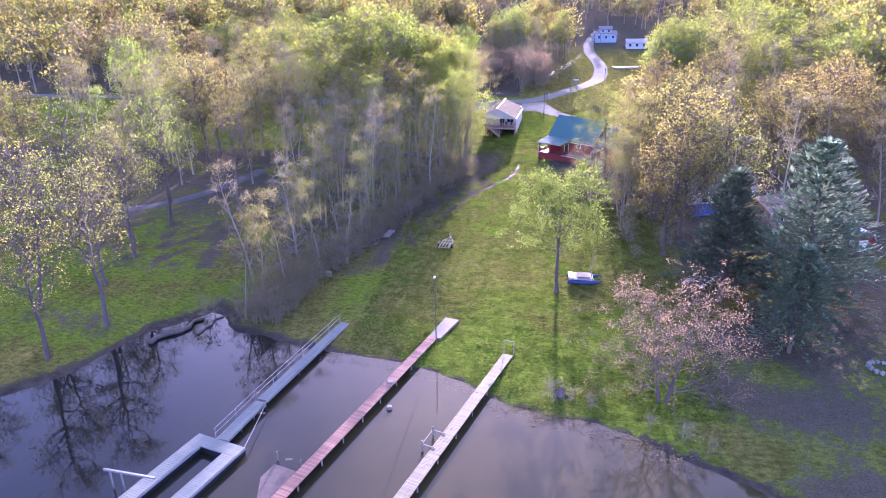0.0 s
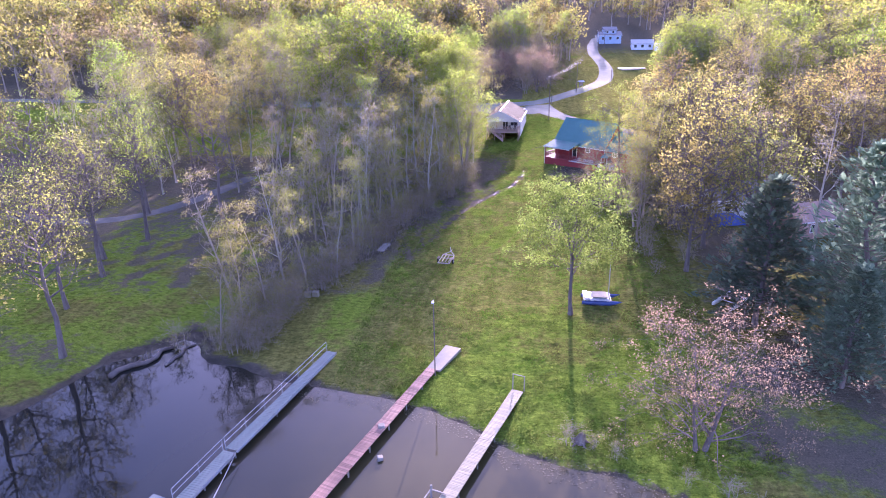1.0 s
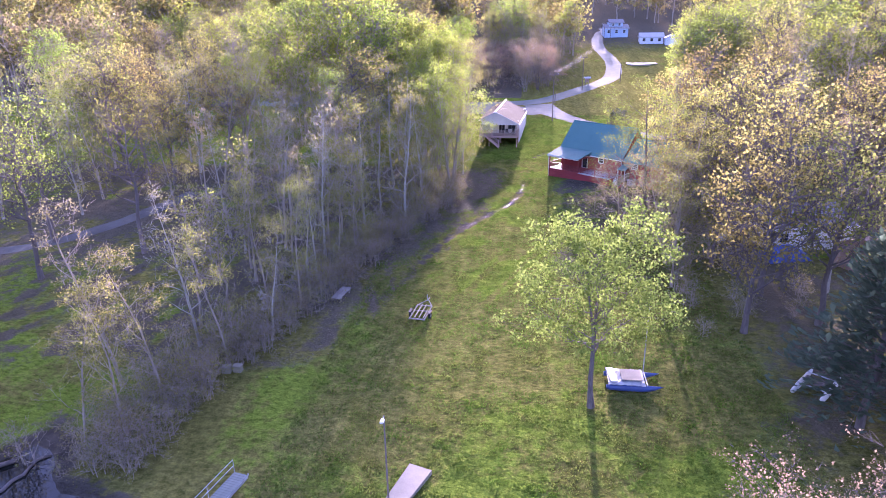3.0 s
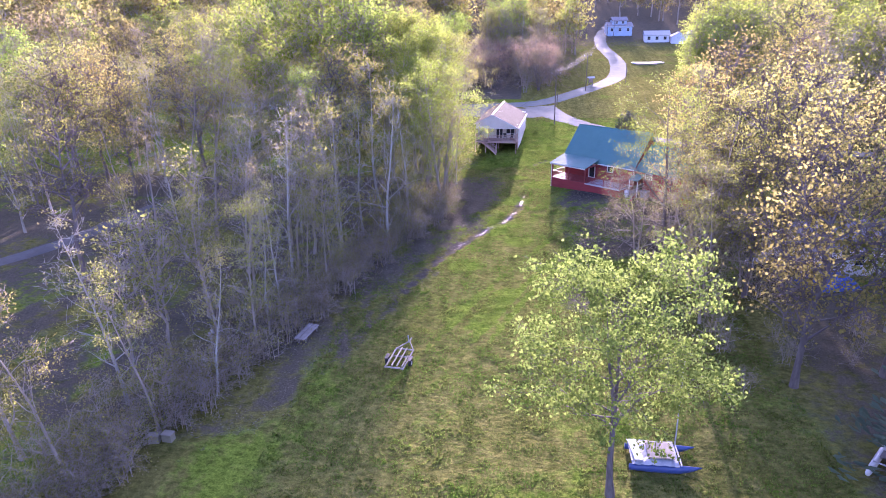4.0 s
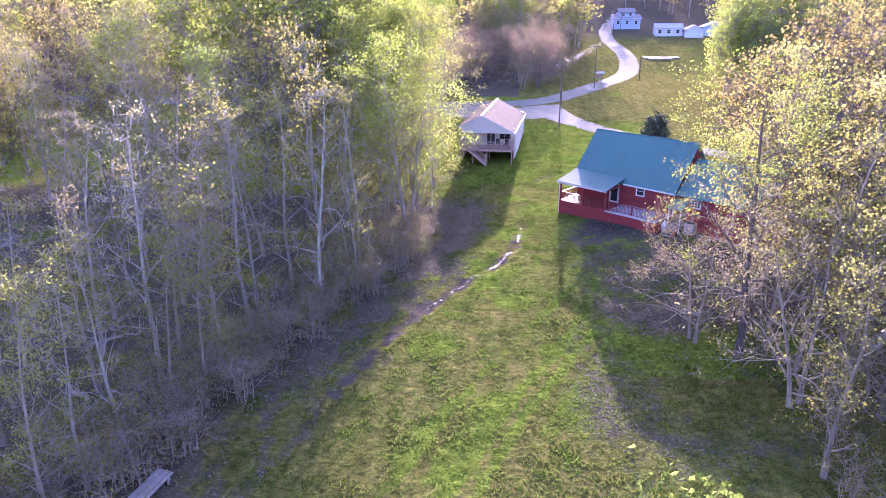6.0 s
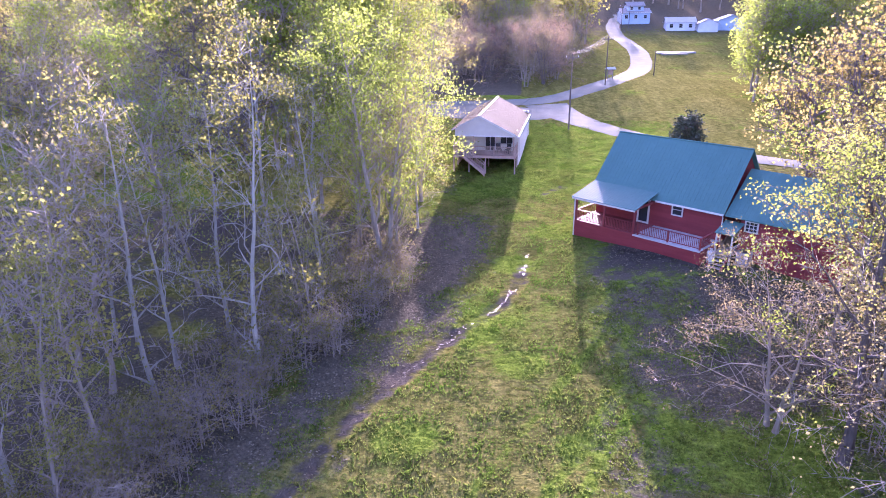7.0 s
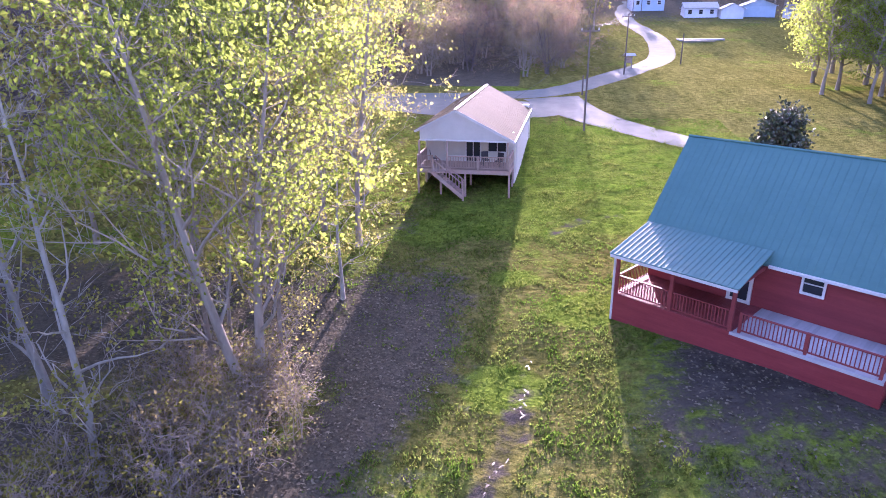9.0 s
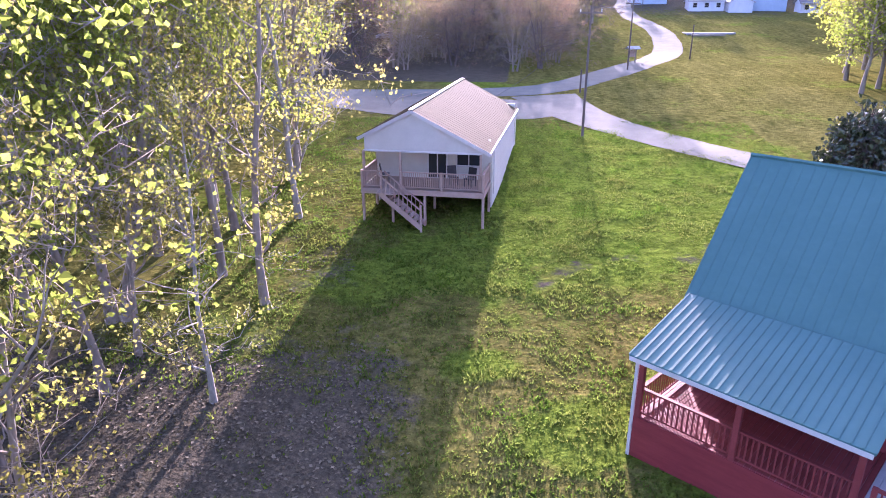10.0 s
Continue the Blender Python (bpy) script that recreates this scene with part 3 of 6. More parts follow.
def grow_dome(seed, height, trunk_r, radius, base, lobes, tufts, per, leaf_size, tuft_r, bark, leaf, bare=0.0):
    """A broad tree: a leader with rising limbs, and a full rounded crown of lobes, each with many leafy bunches on its branch ends."""
    w = Wood(seed)
    r = w.r
    lead = height * 0.8
    pts = [Vector((r.gauss(0, 0.07) * i, r.gauss(0, 0.07) * i, -0.25 + (lead + 0.25) * i / 7)) for i in range(8)]
    w.limb(pts, [trunk_r * (1.4 if i == 0 else 1.05 - 0.13 * i) for i in range(8)], 7)
    low = height * base
    half = (height - low) / 2
    for n in range(lobes):
        f = (n + 0.5) / lobes
        u = 1 - 1.75 * f
        ring = math.sqrt(max(0.0, 1 - u * u))
        az = n * 2.4 + r.gauss(0, 0.3)
        lr = radius * r.uniform(0.34, 0.5)
        out = (radius - lr * 0.7) * ring * r.uniform(0.75, 1.1)
        c = Vector((math.cos(az) * out, math.sin(az) * out, low + half + (half - lr * 0.7) * u * r.uniform(0.85, 1.1)))
        g = max(1.5, min(6.8, (c.z - 0.45 * out - 1.0) / lead * 7))
        a = pts[int(g)].lerp(pts[int(g) + 1], g - int(g))
        bend = a.lerp(c, 0.5) + Vector((r.gauss(0, 0.3), r.gauss(0, 0.3), -0.08 * out))
        w.limb([a, a.lerp(bend, 0.55), bend, c], [trunk_r * 0.42, trunk_r * 0.33, trunk_r * 0.24, trunk_r * 0.1], 4)
        for k in range(tufts):
            d = Vector((r.gauss(0, 1), r.gauss(0, 1), r.gauss(0.1, 0.9))).normalized()
            q = c + d * lr * r.uniform(0.45, 1.15)
            s = bend.lerp(c, r.uniform(0.2, 1.0))
            w.limb([s, s.lerp(q, 0.55) + Vector((r.gauss(0, 0.12), r.gauss(0, 0.12), 0.1)), q], [0.04, 0.026, 0.01], 3)
            for _ in range(3):
                w.twig(s.lerp(q, r.uniform(0.5, 1)), q + Vector((r.gauss(0, 1), r.gauss(0, 1), r.gauss(0.3, 0.7))) * tuft_r * 1.2, 0.013)
            if r.random() >= bare:
                w.tuft(q, max(2, int(per * r.uniform(0.5, 1.5))), leaf_size, tuft_r)
    return as_mesh("trunk", w.v, w.f, bark, True), as_mesh("crown", w.lv, w.lf, leaf, False)


def grow_pine(seed, height, trunk_r, reach, bark, leaf, whorls=15, per=6, sprays=20, size=0.42):
    """A conifer: whorls of drooping limbs with flat sprays of needles."""
    w = Wood(seed)
    r = w.r
    pts = [Vector((r.gauss(0, 0.06) * i, r.gauss(0, 0.06) * i, height * i / 8 - 0.25)) for i in range(9)]
    w.limb(pts, [trunk_r * (1.3 - 1.25 * i / 8) + 0.02 for i in range(9)], 7)
    for k in range(whorls):
        f = 0.14 + 0.84 * k / (whorls - 1)
        j = min(int(f * 8), 7)
        q = pts[j].lerp(pts[j + 1], f * 8 - j)
        ln = reach * (1 - f) ** 0.75 * r.uniform(0.75, 1.15) + 0.4
        for i in range(per):
            az = 6.28 * (i + r.random() * 0.7) / per + k
            d = Vector((math.cos(az), math.sin(az), 0.12 + 0.35 * f))
            e = q + d * ln * r.uniform(0.7, 1.0) + Vector((0, 0, -0.06 * ln * ln * 0.3))
            mid = q.lerp(e, 0.5) + Vector((0, 0, 0.1 * ln))
            w.limb([q, mid, e], [0.05, 0.03, 0.008], 3)
            for s in range(int(sprays * (0.5 + 0.5 * ln / reach))):
                g = r.uniform(0.2, 1.05)
                c = (q.lerp(mid, g * 2) if g < 0.5 else mid.lerp(e, g * 2 - 1)) + Vector((r.gauss(0, 0.2) * ln * 0.35, r.gauss(0, 0.2) * ln * 0.35, r.gauss(0, 0.12)))
                out = (d + Vector((r.gauss(0, 0.5), r.gauss(0, 0.5), r.gauss(0.1, 0.3)))).normalized()
                side = out.cross(Vector((0, 0, 1))).normalized()
                z = size * r.uniform(0.6, 1.3)
                base = len(w.lv)
                w.lv += [c, c + out * z + side * z * 0.35, c + out * z * 1.35 + Vector((0, 0, 0.1 * z)), c + out * z - side * z * 0.35]
                w.lf += [(base, base + 1, base + 2), (base, base + 2, base + 3)]
    return as_mesh("trunk", w.v, w.f, bark, True), as_mesh("crown", w.lv, w.lf, leaf, False)


def plant(meshes, x, y, scale=1.0, turn=0.0, lean=(0, 0), name="tree", label="", category="tree", group="", sink=0.0):
    ob = new(name)
    ob.matrix_world = Matrix.LocRotScale((x, y, ground_z(x, y) - sink), Euler((radians(lean[0]), radians(lean[1]), radians(turn))), (scale,) * 3)
    tagged(ob, label, category, group)
    for nm, me in zip(("trunk", "crown"), meshes):
        c = new(nm, me)
        c.parent = ob
    return ob


BARE = [grow(11 + s, 16 + s, 0.17, 0.16, 17, 3.6, 3, (3, 3, 2), 1000, 0.11, 0.35, M_PALE if s == 1 else M_BARK, L_BUD, twigs=4, twig=1.1, twig_w=0.018, wander=0.2) for s in range(3)]
HAZE = [grow_dome(21 + s, 15 + s, 0.16, 3.5, 0.2, 13, 12, 8, 0.17, 0.52, M_BARK, (L_OLIVE, L_BUD, L_OLIVE)[s], 0.25) for s in range(3)]
GREEN = [grow_dome(31 + s, 17.5 + s, 0.22, 4.8, 0.06, 22, 16, 13, 0.205, 0.55, M_BARK, L_GREEN) for s in range(2)]
BUFF = [grow_dome(41 + s, 17 + s, 0.27, 5.6, 0.2, 20, 16, 12, 0.185, 0.58, M_DARKBARK, L_BUFF if s != 1 else L_OLIVE, 0.12) for s in range(3)]
PARK = [grow_dome(51 + s, 19, 0.30, 5.0, 0.3, 15, 13, 12, 0.15, 0.6, M_DARKBARK, L_GREEN if s else L_OLIVE, 0.25) for s in range(2)]
PINE = [grow_pine(61, 17, 0.26, 7.4, M_DARKBARK, L_PINE, 19, 9, 34, 0.56), grow_pine(62, 19, 0.28, 8.2, M_DARKBARK, L_PINE, 20, 8, 36, 0.56)]
CENTRE = grow(71, 14.5, 0.24, 0.33, 13, 5.5, 3, (5, 4, 3), 15500, 0.15, 0.42, M_DARKBARK, L_LAWN, stems=2, twigs=3, wander=0.2, angle=(0.7, 1.25), crown_shape=0.5)
CENTRE_LABEL = "twin-trunked tree with fresh yellow-green leaves on the lawn"
REDTREE = grow(81, 17.5, 0.26, 0.26, 13, 5.2, 3, (4, 4, 3), 7500, 0.075, 0.36, M_DARKBARK, L_GREEN, twigs=5, wander=0.24, angle=(0.7, 1.2), crown_shape=0.5)
PINKTREE = grow(91, 9.5, 0.16, 0.1, 12, 6.0, 3, (4, 4, 2), 9000, 0.085, 0.36, M_DARKBARK, L_PINK, stems=3, twigs=9, twig=0.9, twig_w=0.012, wander=0.2, angle=(0.9, 1.5), crown_shape=0.5)
CABINTREE = grow(95, 15.5, 0.19, 0.22, 18, 4.6, 3, (4, 3, 3), 11000, 0.092, 0.42, M_BARK, L_GREEN, stems=2, twigs=3, wander=0.2)
CABINTREE_B = grow(97, 15, 0.14, 0.18, 15, 3.6, 3, (3, 3, 2), 6000, 0.10, 0.42, M_BARK, L_GREEN, twigs=4, wander=0.2)
EDGE = [grow(121 + s, 14 + s, 0.14, 0.12, 17, 3.4, 3, (3, 3, 2), (2200, 3600, 4000)[s], 0.088, 0.38, M_PALE if s == 0 else M_BARK, (L_OLIVE, L_OLIVE, L_GREEN)[s], twigs=5, twig=1.0, twig_w=0.014, wander=0.22) for s in range(3)]
TAN = grow(131, 9.0, 0.14, 0.08, 13, 4.6, 3, (4, 4, 2), 6500, 0.07, 0.38, M_BARK, L_BUD, stems=2, twigs=7, twig=0.8, twig_w=0.012, wander=0.22, angle=(0.8, 1.4), crown_shape=0.5)
BRUSH = [grow(101 + s, 2.8, 0.03, 0.1, 6, 1.7, 2, (3, 3), 420, 0.075, 0.3, M_BARK, L_BUD if s else L_OLIVE, stems=4, twigs=3, twig=0.7, twig_w=0.010, wander=0.3, angle=(0.7, 1.4)) for s in range(2)]
BUSH = grow_dome(111, 7.0, 0.12, 1.75, 0.0, 34, 15, 13, 0.16, 0.22, M_DARKBARK, L_BUSH)

LB = {"young": "slender tree with pale twigs and small new leaves", "bare": "tall slender tree with grey bare branches and few buds", "haze": "woodland tree with a thin haze of olive spring buds", "green": "tall tree in fresh yellow-green spring leaf",
      "buff": "broad oak with buff and olive spring tassels", "park": "tall park tree with thin new leaves above open grass", "edge": "slender tree with pale twigs and small new leaves", "pine": "dark green pine with drooping needle sprays"}
rt = random.Random(5)
TAKEN = []


def free(x, y, gap):
    if any((x - a) ** 2 + (y - b) ** 2 < gap * gap for a, b in TAKEN):
        return False
    TAKEN.append((x, y))
    return True


def tree(kind, x, y, scale=1.0, lean=(0, 0), which=None, label=None, group=""):
    protos = {"bare": BARE, "haze": HAZE, "green": GREEN, "buff": BUFF, "park": PARK, "pine": PINE, "edge": EDGE[:2], "young": EDGE}[kind]
    TAKEN.append((x, y))
    nm = "pine_tree" if kind == "pine" else "oak_tree" if kind == "buff" else "tree"
    return plant(protos[which if which is not None else rt.randrange(len(protos))], x, y, scale, rt.uniform(0, 360), lean, nm, label or LB[kind], "tree", group)


# single trees that stand out
plant(CENTRE, 12.6, 71.2, 0.88, 20, (0, 0), "tree", CENTRE_LABEL)
plant(TAN, 18.8, 104.6, 0.9, 30, (0, 0), "tree", "small twiggy tree with tan buds below the red house")
plant(TAN, 24.3, 107.0, 1.05, 150, (0, 0), "tree", "small twiggy tree with tan buds below the red house")
plant(TAN, 27.5, 99.0, 0.9, 250, (0, 0), "tree", "small twiggy tree with tan buds below the red house")
plant(TAN, 22.8, 97.5, 1.15, 310, (0, 0), "tree", "small twiggy tree with tan buds below the red house")
plant(REDTREE, 21.0, 102.4, 1.0, 70, (0, 0), "tree", "dark-limbed tree with sparse young leaves below the red house")
plant(PINKTREE, 20.5, 51.7, 0.98, 180, (0, 0), "redbud_tree", "spreading redbud with dull pink blossom at the shore")
plant(CABINTREE, -3.8, 119.6, 1.15, 40, (0, 0), "tree", "slim tree with bright new leaves at the wood's edge")
plant(CABINTREE, -8.7, 133.1, 1.25, 170, (0, 0), "tree", "slim tree with bright new leaves at the wood's edge")
plant(BUSH, 22.2, 141.4, 1.0, 0, (0, 0), "evergreen_bush", "dark glossy evergreen behind the red house", "bush")
TAKEN += [(12.6, 71.2), (21, 102.4), (20.8, 51.5), (-3.8, 119.6), (-8.7, 133.1)]
for x, y, s, w in ((30.0, 70.5, 0.86, 0), (35.5, 65.5, 0.98, 1), (40.5, 72, 0.9, 0), (33.5, 60, 0.62, 0)):
    tree("pine", x, y, s, which=w, group="pines by the shore")
for x, y, s in ((-35.5, 58.9, 0.95), (-37.4, 52.4, 0.85), (-42.6, 75.7, 0.95), (-41.3, 67.5, 0.8), (-45, 61.3, 0.9), (-44.3, 88.2, 0.9), (-45.9, 80.9, 0.9), (-53, 70, 1), (-52, 56, 0.9), (-56, 84, 1.05), (-37, 96, 0.95), (-62, 66, 1), (-50, 98, 1)):
    tree("park", x, y, s, lean=(rt.gauss(0, 3), rt.gauss(2, 3)), group="trees in the lakeside park")
for x, y, k, s in ((-14.2, 85.1, "edge", 0.8), (-14.4, 91, "edge", 0.85), (-12.5, 93.4, "edge", 0.7), (-14, 87.5, "edge", 0.8), (-14.6, 78.8, "edge", 0.75), (-22, 63.5, "edge", 0.75), (-20.5, 66, "edge", 0.8), (-19, 69, "edge", 0.85),
                   (-11.2, 94.5, "edge", 0.8), (-5.9, 109.8, "edge", 0.7), (-3.0, 121.5, "edge", 0.85), (-6.7, 111, "edge", 0.65), (-5.5, 120.7, "edge", 0.9), (-6.7, 131.2, "edge", 0.9), (-2.6, 128.8, "edge", 0.75), (-8.2, 138.4, "edge", 1.2), (-6.9, 124.8, "edge", 0.7),
                   (-37.5, 118.5, "bare", 1.0)):
    tree(k, x, y, s, lean=(rt.gauss(0, 3), rt.gauss(0, 3)), group="trees at the wood's edge")
for x, y, s in ((31.5, 101.5, 1.1), (29.8, 90.3, 1.0), (33, 84.9, 1.0), (32, 113, 1.05)):
    tree("buff", x, y, s, group="oaks below the houses")


def scatter(n, xr, yr, gap, kinds, smin, smax, group, ok=None):
    for _ in range(n):
        x, y = rt.uniform(*xr), rt.uniform(*yr)
        if (ok is None or ok(x, y)) and free(x, y, gap):
            TAKEN.pop()
            tree(rt.choice(kinds), x, y, rt.uniform(smin, smax), (rt.gauss(0, 2.5), rt.gauss(0, 2.5)), group=group)


# the wood between lake, lawn and road
scatter(160, (-12, 0.5), (114, 146), 5.2, ["edge", "young"], 1.15, 1.45, "trees of the left wood", lambda x, y: x < wood_edge(y) - 0.8)
scatter(260, (-13, 0.5), (94, 116), 4.3, ["edge"], 0.95, 1.25, "trees of the left wood", lambda x, y: x < wood_edge(y) - 1.0)
scatter(420, (-30, 0), (63, 112), 3.5, ["edge", "bare", "haze"], 0.75, 1.0, "trees of the left wood", lambda x, y: x < wood_edge(y) - 1.2 and not (x < -24.5 and y < 96))
scatter(420, (-66, 0), (100, 172), 5.2, ["edge", "haze", "haze", "young", "buff", "young"], 0.9, 1.25, "trees of the left wood", lambda x, y: x < wood_edge(y) - 2.5 and not (x < -28 and y < 104) and not (x < -24 and noise.noise((x / 5, y / 40, 3.1)) > 0.12))
scatter(130, (-108, -64), (112, 260), 7.0, ["haze", "haze", "buff", "young", "green"], 0.95, 1.25, "trees of the far left wood", lambda x, y: not 170 < y < 190)
for x, y, s in ((-27, 150, 1.55), (-36, 152, 1.45), (-20, 146, 1.4), (-43, 158, 1.3), (-13, 152, 1.25), (-31, 160, 1.5), (-22, 154, 1.5), (-16.5, 149, 1.3)):
    tree("green", x, y, s, group="tall green trees in the wood")
for x, y, s in ((41, 181, 0.9), (44, 184, 1.0), (47, 180, 1.0), (43.5, 190, 1.0), (49, 188, 1.1), (46, 196, 1.1), (52, 182, 1.1), (50, 200, 1.15), (54, 192, 1.2), (44, 176, 0.85), (49, 173, 0.9)):
    tree("green", x, y, s, group="bright green trees beside the field")
for x, y, s in ((-6.2, 137.5, 1.25), (-8, 143, 1.4), (-11, 147, 1.4), (-7.5, 152, 1.35), (-10.5, 139.5, 1.35), (-12.5, 133, 1.3), (-6.6, 129.0, 1.15)):
    TAKEN.append((x, y))
    plant(CABINTREE_B, x, y, s, rt.uniform(0, 360), (rt.gauss(0, 2), rt.gauss(0, 2)), "tree", "slim tree with bright new leaves at the wood's edge", "tree", "young trees near the cabin")
# right side
for x, y, s in ((26.5, 106.5, 0.8), (27.0, 97.0, 0.8), (25.8, 113.0, 0.75)):
    tree("buff", x, y, s, group="oaks below the houses")
for x, y, s in ((23.6, 110.5, 1.2), (24.2, 101.5, 1.15), (22.0, 92.0, 0.9)):
    tree("edge", x, y, s, which=1, group="oaks below the houses")
scatter(200, (24, 76), (82, 150), 6.2, ["buff", "buff", "buff", "haze", "bare"], 0.85, 1.15, "oaks of the right wood", lambda x, y: not (x < 27 and y > 116) and not (30 < x < 48 and 92 < y < 112) and not (y < 95 and x > 45) and x > (30 if 96 < y < 128 else 25) + max(0, (y - 128) * 0.8))
scatter(50, (40, 90), (150, 178), 6.0, ["green", "buff", "haze"], 0.95, 1.25, "trees beside the field", lambda x, y: x > 46 + (y - 150) * 0.1)
scatter(80, (39, 105), (176, 262), 6.5, ["green", "green", "haze"], 1.0, 1.4, "bright green trees beside the field", lambda x, y: x > 40 + max(0, (y - 176) * 0.5))
# beyond the road
scatter(150, (-90, 18), (190, 262), 5.0, ["haze", "haze", "buff", "green", "young"], 0.9, 1.2, "trees beyond the road", lambda x, y: x < 16 + max(0, (y - 210) * 0.22) and not (-22 < x < -6 and 225 < y < 245) and not (-10 < x < 30 and y < 238))
for i in range(34):
    x, y = rt.uniform(-16, 15), rt.uniform(191, 245)
    plant(PINKTREE if i % 6 == 0 else TAN, x, y, rt.uniform(0.8, 1.15), rt.uniform(0, 360), (0, 0), "tree", "rounded tree in dull pink bloom beyond the road" if i % 6 == 0 else "rounded twiggy tree with tan buds beyond the road", "tree", "small trees beyond the road")
for i in range(210):
    y = rt.uniform(62, 121)
    x = wood_edge(y) - abs(rt.gauss(0, 3.6)) + 0.6
    plant(BRUSH[rt.randrange(2)], x, y, rt.uniform(0.6, 1.25), rt.uniform(0, 360), (0, 0), "shrub", "leafless grey-brown shrub at the wood's edge", "shrub", "shrubs at the wood's edge")
for i in range(26):
    x, y = rt.uniform(22, 34), rt.uniform(80, 112)
    plant(BRUSH[rt.randrange(2)], x, y, rt.uniform(0.6, 1.2), rt.uniform(0, 360), (0, 0), "shrub", "leafless grey-brown shrub under the oaks", "shrub", "shrubs under the oaks")


def joined_woods(name, spots, protos, label):
    """Far trees, joined into one object."""
    for k in (0, 1):
        vs, fs, n = [], [], 0
        mats = []
        midx = []
        for x, y, s, turn, which in spots:
            me = protos[which][k]
            if me.materials[0] not in mats:
                mats.append(me.materials[0])
            co = np.empty(len(me.vertices) * 3)
            me.vertices.foreach_get("co", co)
            co = co.reshape(-1, 3) * s
            c, q = math.cos(turn), math.sin(turn)
            co = co @ np.array([[c, q, 0], [-q, c, 0], [0, 0, 1]]) + (x, y, ground_z(x, y, False))
            vs.append(co)
            for p in me.polygons:
                fs.append(tuple(v + n for v in p.vertices))
                midx.append(mats.index(me.materials[0]))
            n += len(co)
        if k == 0:
            root = new(name)
            tagged(root, label, "woods", kind="stuff")
        me = bpy.data.meshes.new(("trunks", "crowns")[k])
        me.from_pydata(np.concatenate(vs).tolist(), [], fs)
        for m in mats:
            me.materials.append(m)
        me.polygons.foreach_set("material_index", midx)
        ob = new(("trunks", "crowns")[k], me)
        ob.parent = root
        tagged(ob, kind="stuff")


FAR = [grow_dome(201 + s, 17 + s, 0.25, 5.0, 0.14, 12, 6, 7, 0.5, 0.8, M_BARK, (L_BUFF, L_OLIVE, L_GREEN, L_BUD, L_OLIVE, L_PINK)[s], 0.1) for s in range(6)]
spots = []
for _ in range(900):
    y = 258 + (rt.random() ** 1.5) * 330
    x = rt.uniform(-1.02, 0.66) * y
    if 24 < x < 74 and y < 316:
        continue
    spots.append((x, y, rt.uniform(0.8, 1.1) if -15 < x < 85 and y < 360 else rt.uniform(1.0, 1.45), rt.uniform(0, 6.28), rt.choice((0, 0, 1, 1, 3, 4, 2, 2))))
for _ in range(150):
    x, y = rt.uniform(-240, -106), rt.uniform(110, 262)
    if not 170 < y < 190 and x > -y:
        spots.append((x, y, rt.uniform(0.85, 1.2), rt.uniform(0, 6.28), rt.choice((0, 1, 1, 2, 3, 4, 4))))
for _ in range(100):
    x, y = rt.uniform(76, 170), rt.uniform(90, 270)
    spots.append((x, y, rt.uniform(0.85, 1.3), rt.uniform(0, 6.28), rt.choice((0, 1, 2, 2, 4))))
joined_woods("far_woods", spots, FAR, "dense far woodland in mixed spring colours on the hill")


# ---------- houses ----------
def gable_window(parent, m, w=0.8, h=1.0, bars=(1, 1), depth=0.08):
    """A window on a wall: the frame, its bars and panes. m: the pose of its middle, x along the wall, -y outwards."""
    win = new("window")
    win.parent = parent
    win.matrix_local = m
    part("frame", bm_new(((-w / 2, -depth / 2, 0), (0.09, depth, h + 0.09)), ((w / 2, -depth / 2, 0), (0.09, depth, h + 0.09)), ((0, -depth / 2, h / 2), (w - 0.09, depth, 0.09)), ((0, -depth / 2, -h / 2), (w - 0.09, depth + 0.03, 0.09))), M_TRIM, win)
    nx, nz = bars
    for i in range(nx):
        for k in range(nz + 1):
            ww, hh = w / nx, h / (nz + 1)
            part("pane", bm_new(((-w / 2 + ww * (i + 0.5), -0.012, -h / 2 + hh * (k + 0.5)), (ww - 0.05, 0.012, hh - 0.05))), M_GLASS, win)
    b = bm_new(*[((0, -0.03, -h / 2 + h * (k + 1) / (nz + 1)), (w - 0.09, 0.04, 0.045)) for k in range(nz)], *[((-w / 2 + w * (i + 1) / nx, -0.033, 0), (0.045, 0.04, h - 0.09)) for i in range(nx - 1)])
    part("glazing_bar", b, M_TRIM, win)
    return win


def roof_slope(parent, name, ridge_a, ridge_b, eave_b, eave_a, thick, material, seam=0.3, seam_mat=None, rib=0.016):
    """One roof plane with raised seams running from ridge to eave."""
    bm = bmesh.new()
    solid(bm, [Vector(p) for p in (ridge_a, ridge_b, eave_b, eave_a)], thick)
    roof = part(name, bm, material, parent)
    ra, rb, eb, ea = (Vector(p) for p in (ridge_a, ridge_b, eave_b, eave_a))
    n = max(2, int((rb - ra).length / seam))
    nrm = (rb - ra).cross(ea - ra).normalized()
    if nrm.z < 0:
        nrm = -nrm
    base = ra
    down = ea - ra
    bm = bmesh.new()
    box(bm, (0, down.length / 2, rib / 2 - 0.004), (0.035, down.length, rib))
    me = mesh_of(bm, "seam", seam_mat or material)
    x = (rb - ra).normalized()
    y = down.normalized()
    for i in range(n + 1):
        p = base + (rb - ra) * (i / n)
        m = Matrix((x, y, nrm)).transposed().to_4x4()
        m.translation = p
        piece("seam", me, roof, m)
    return roof


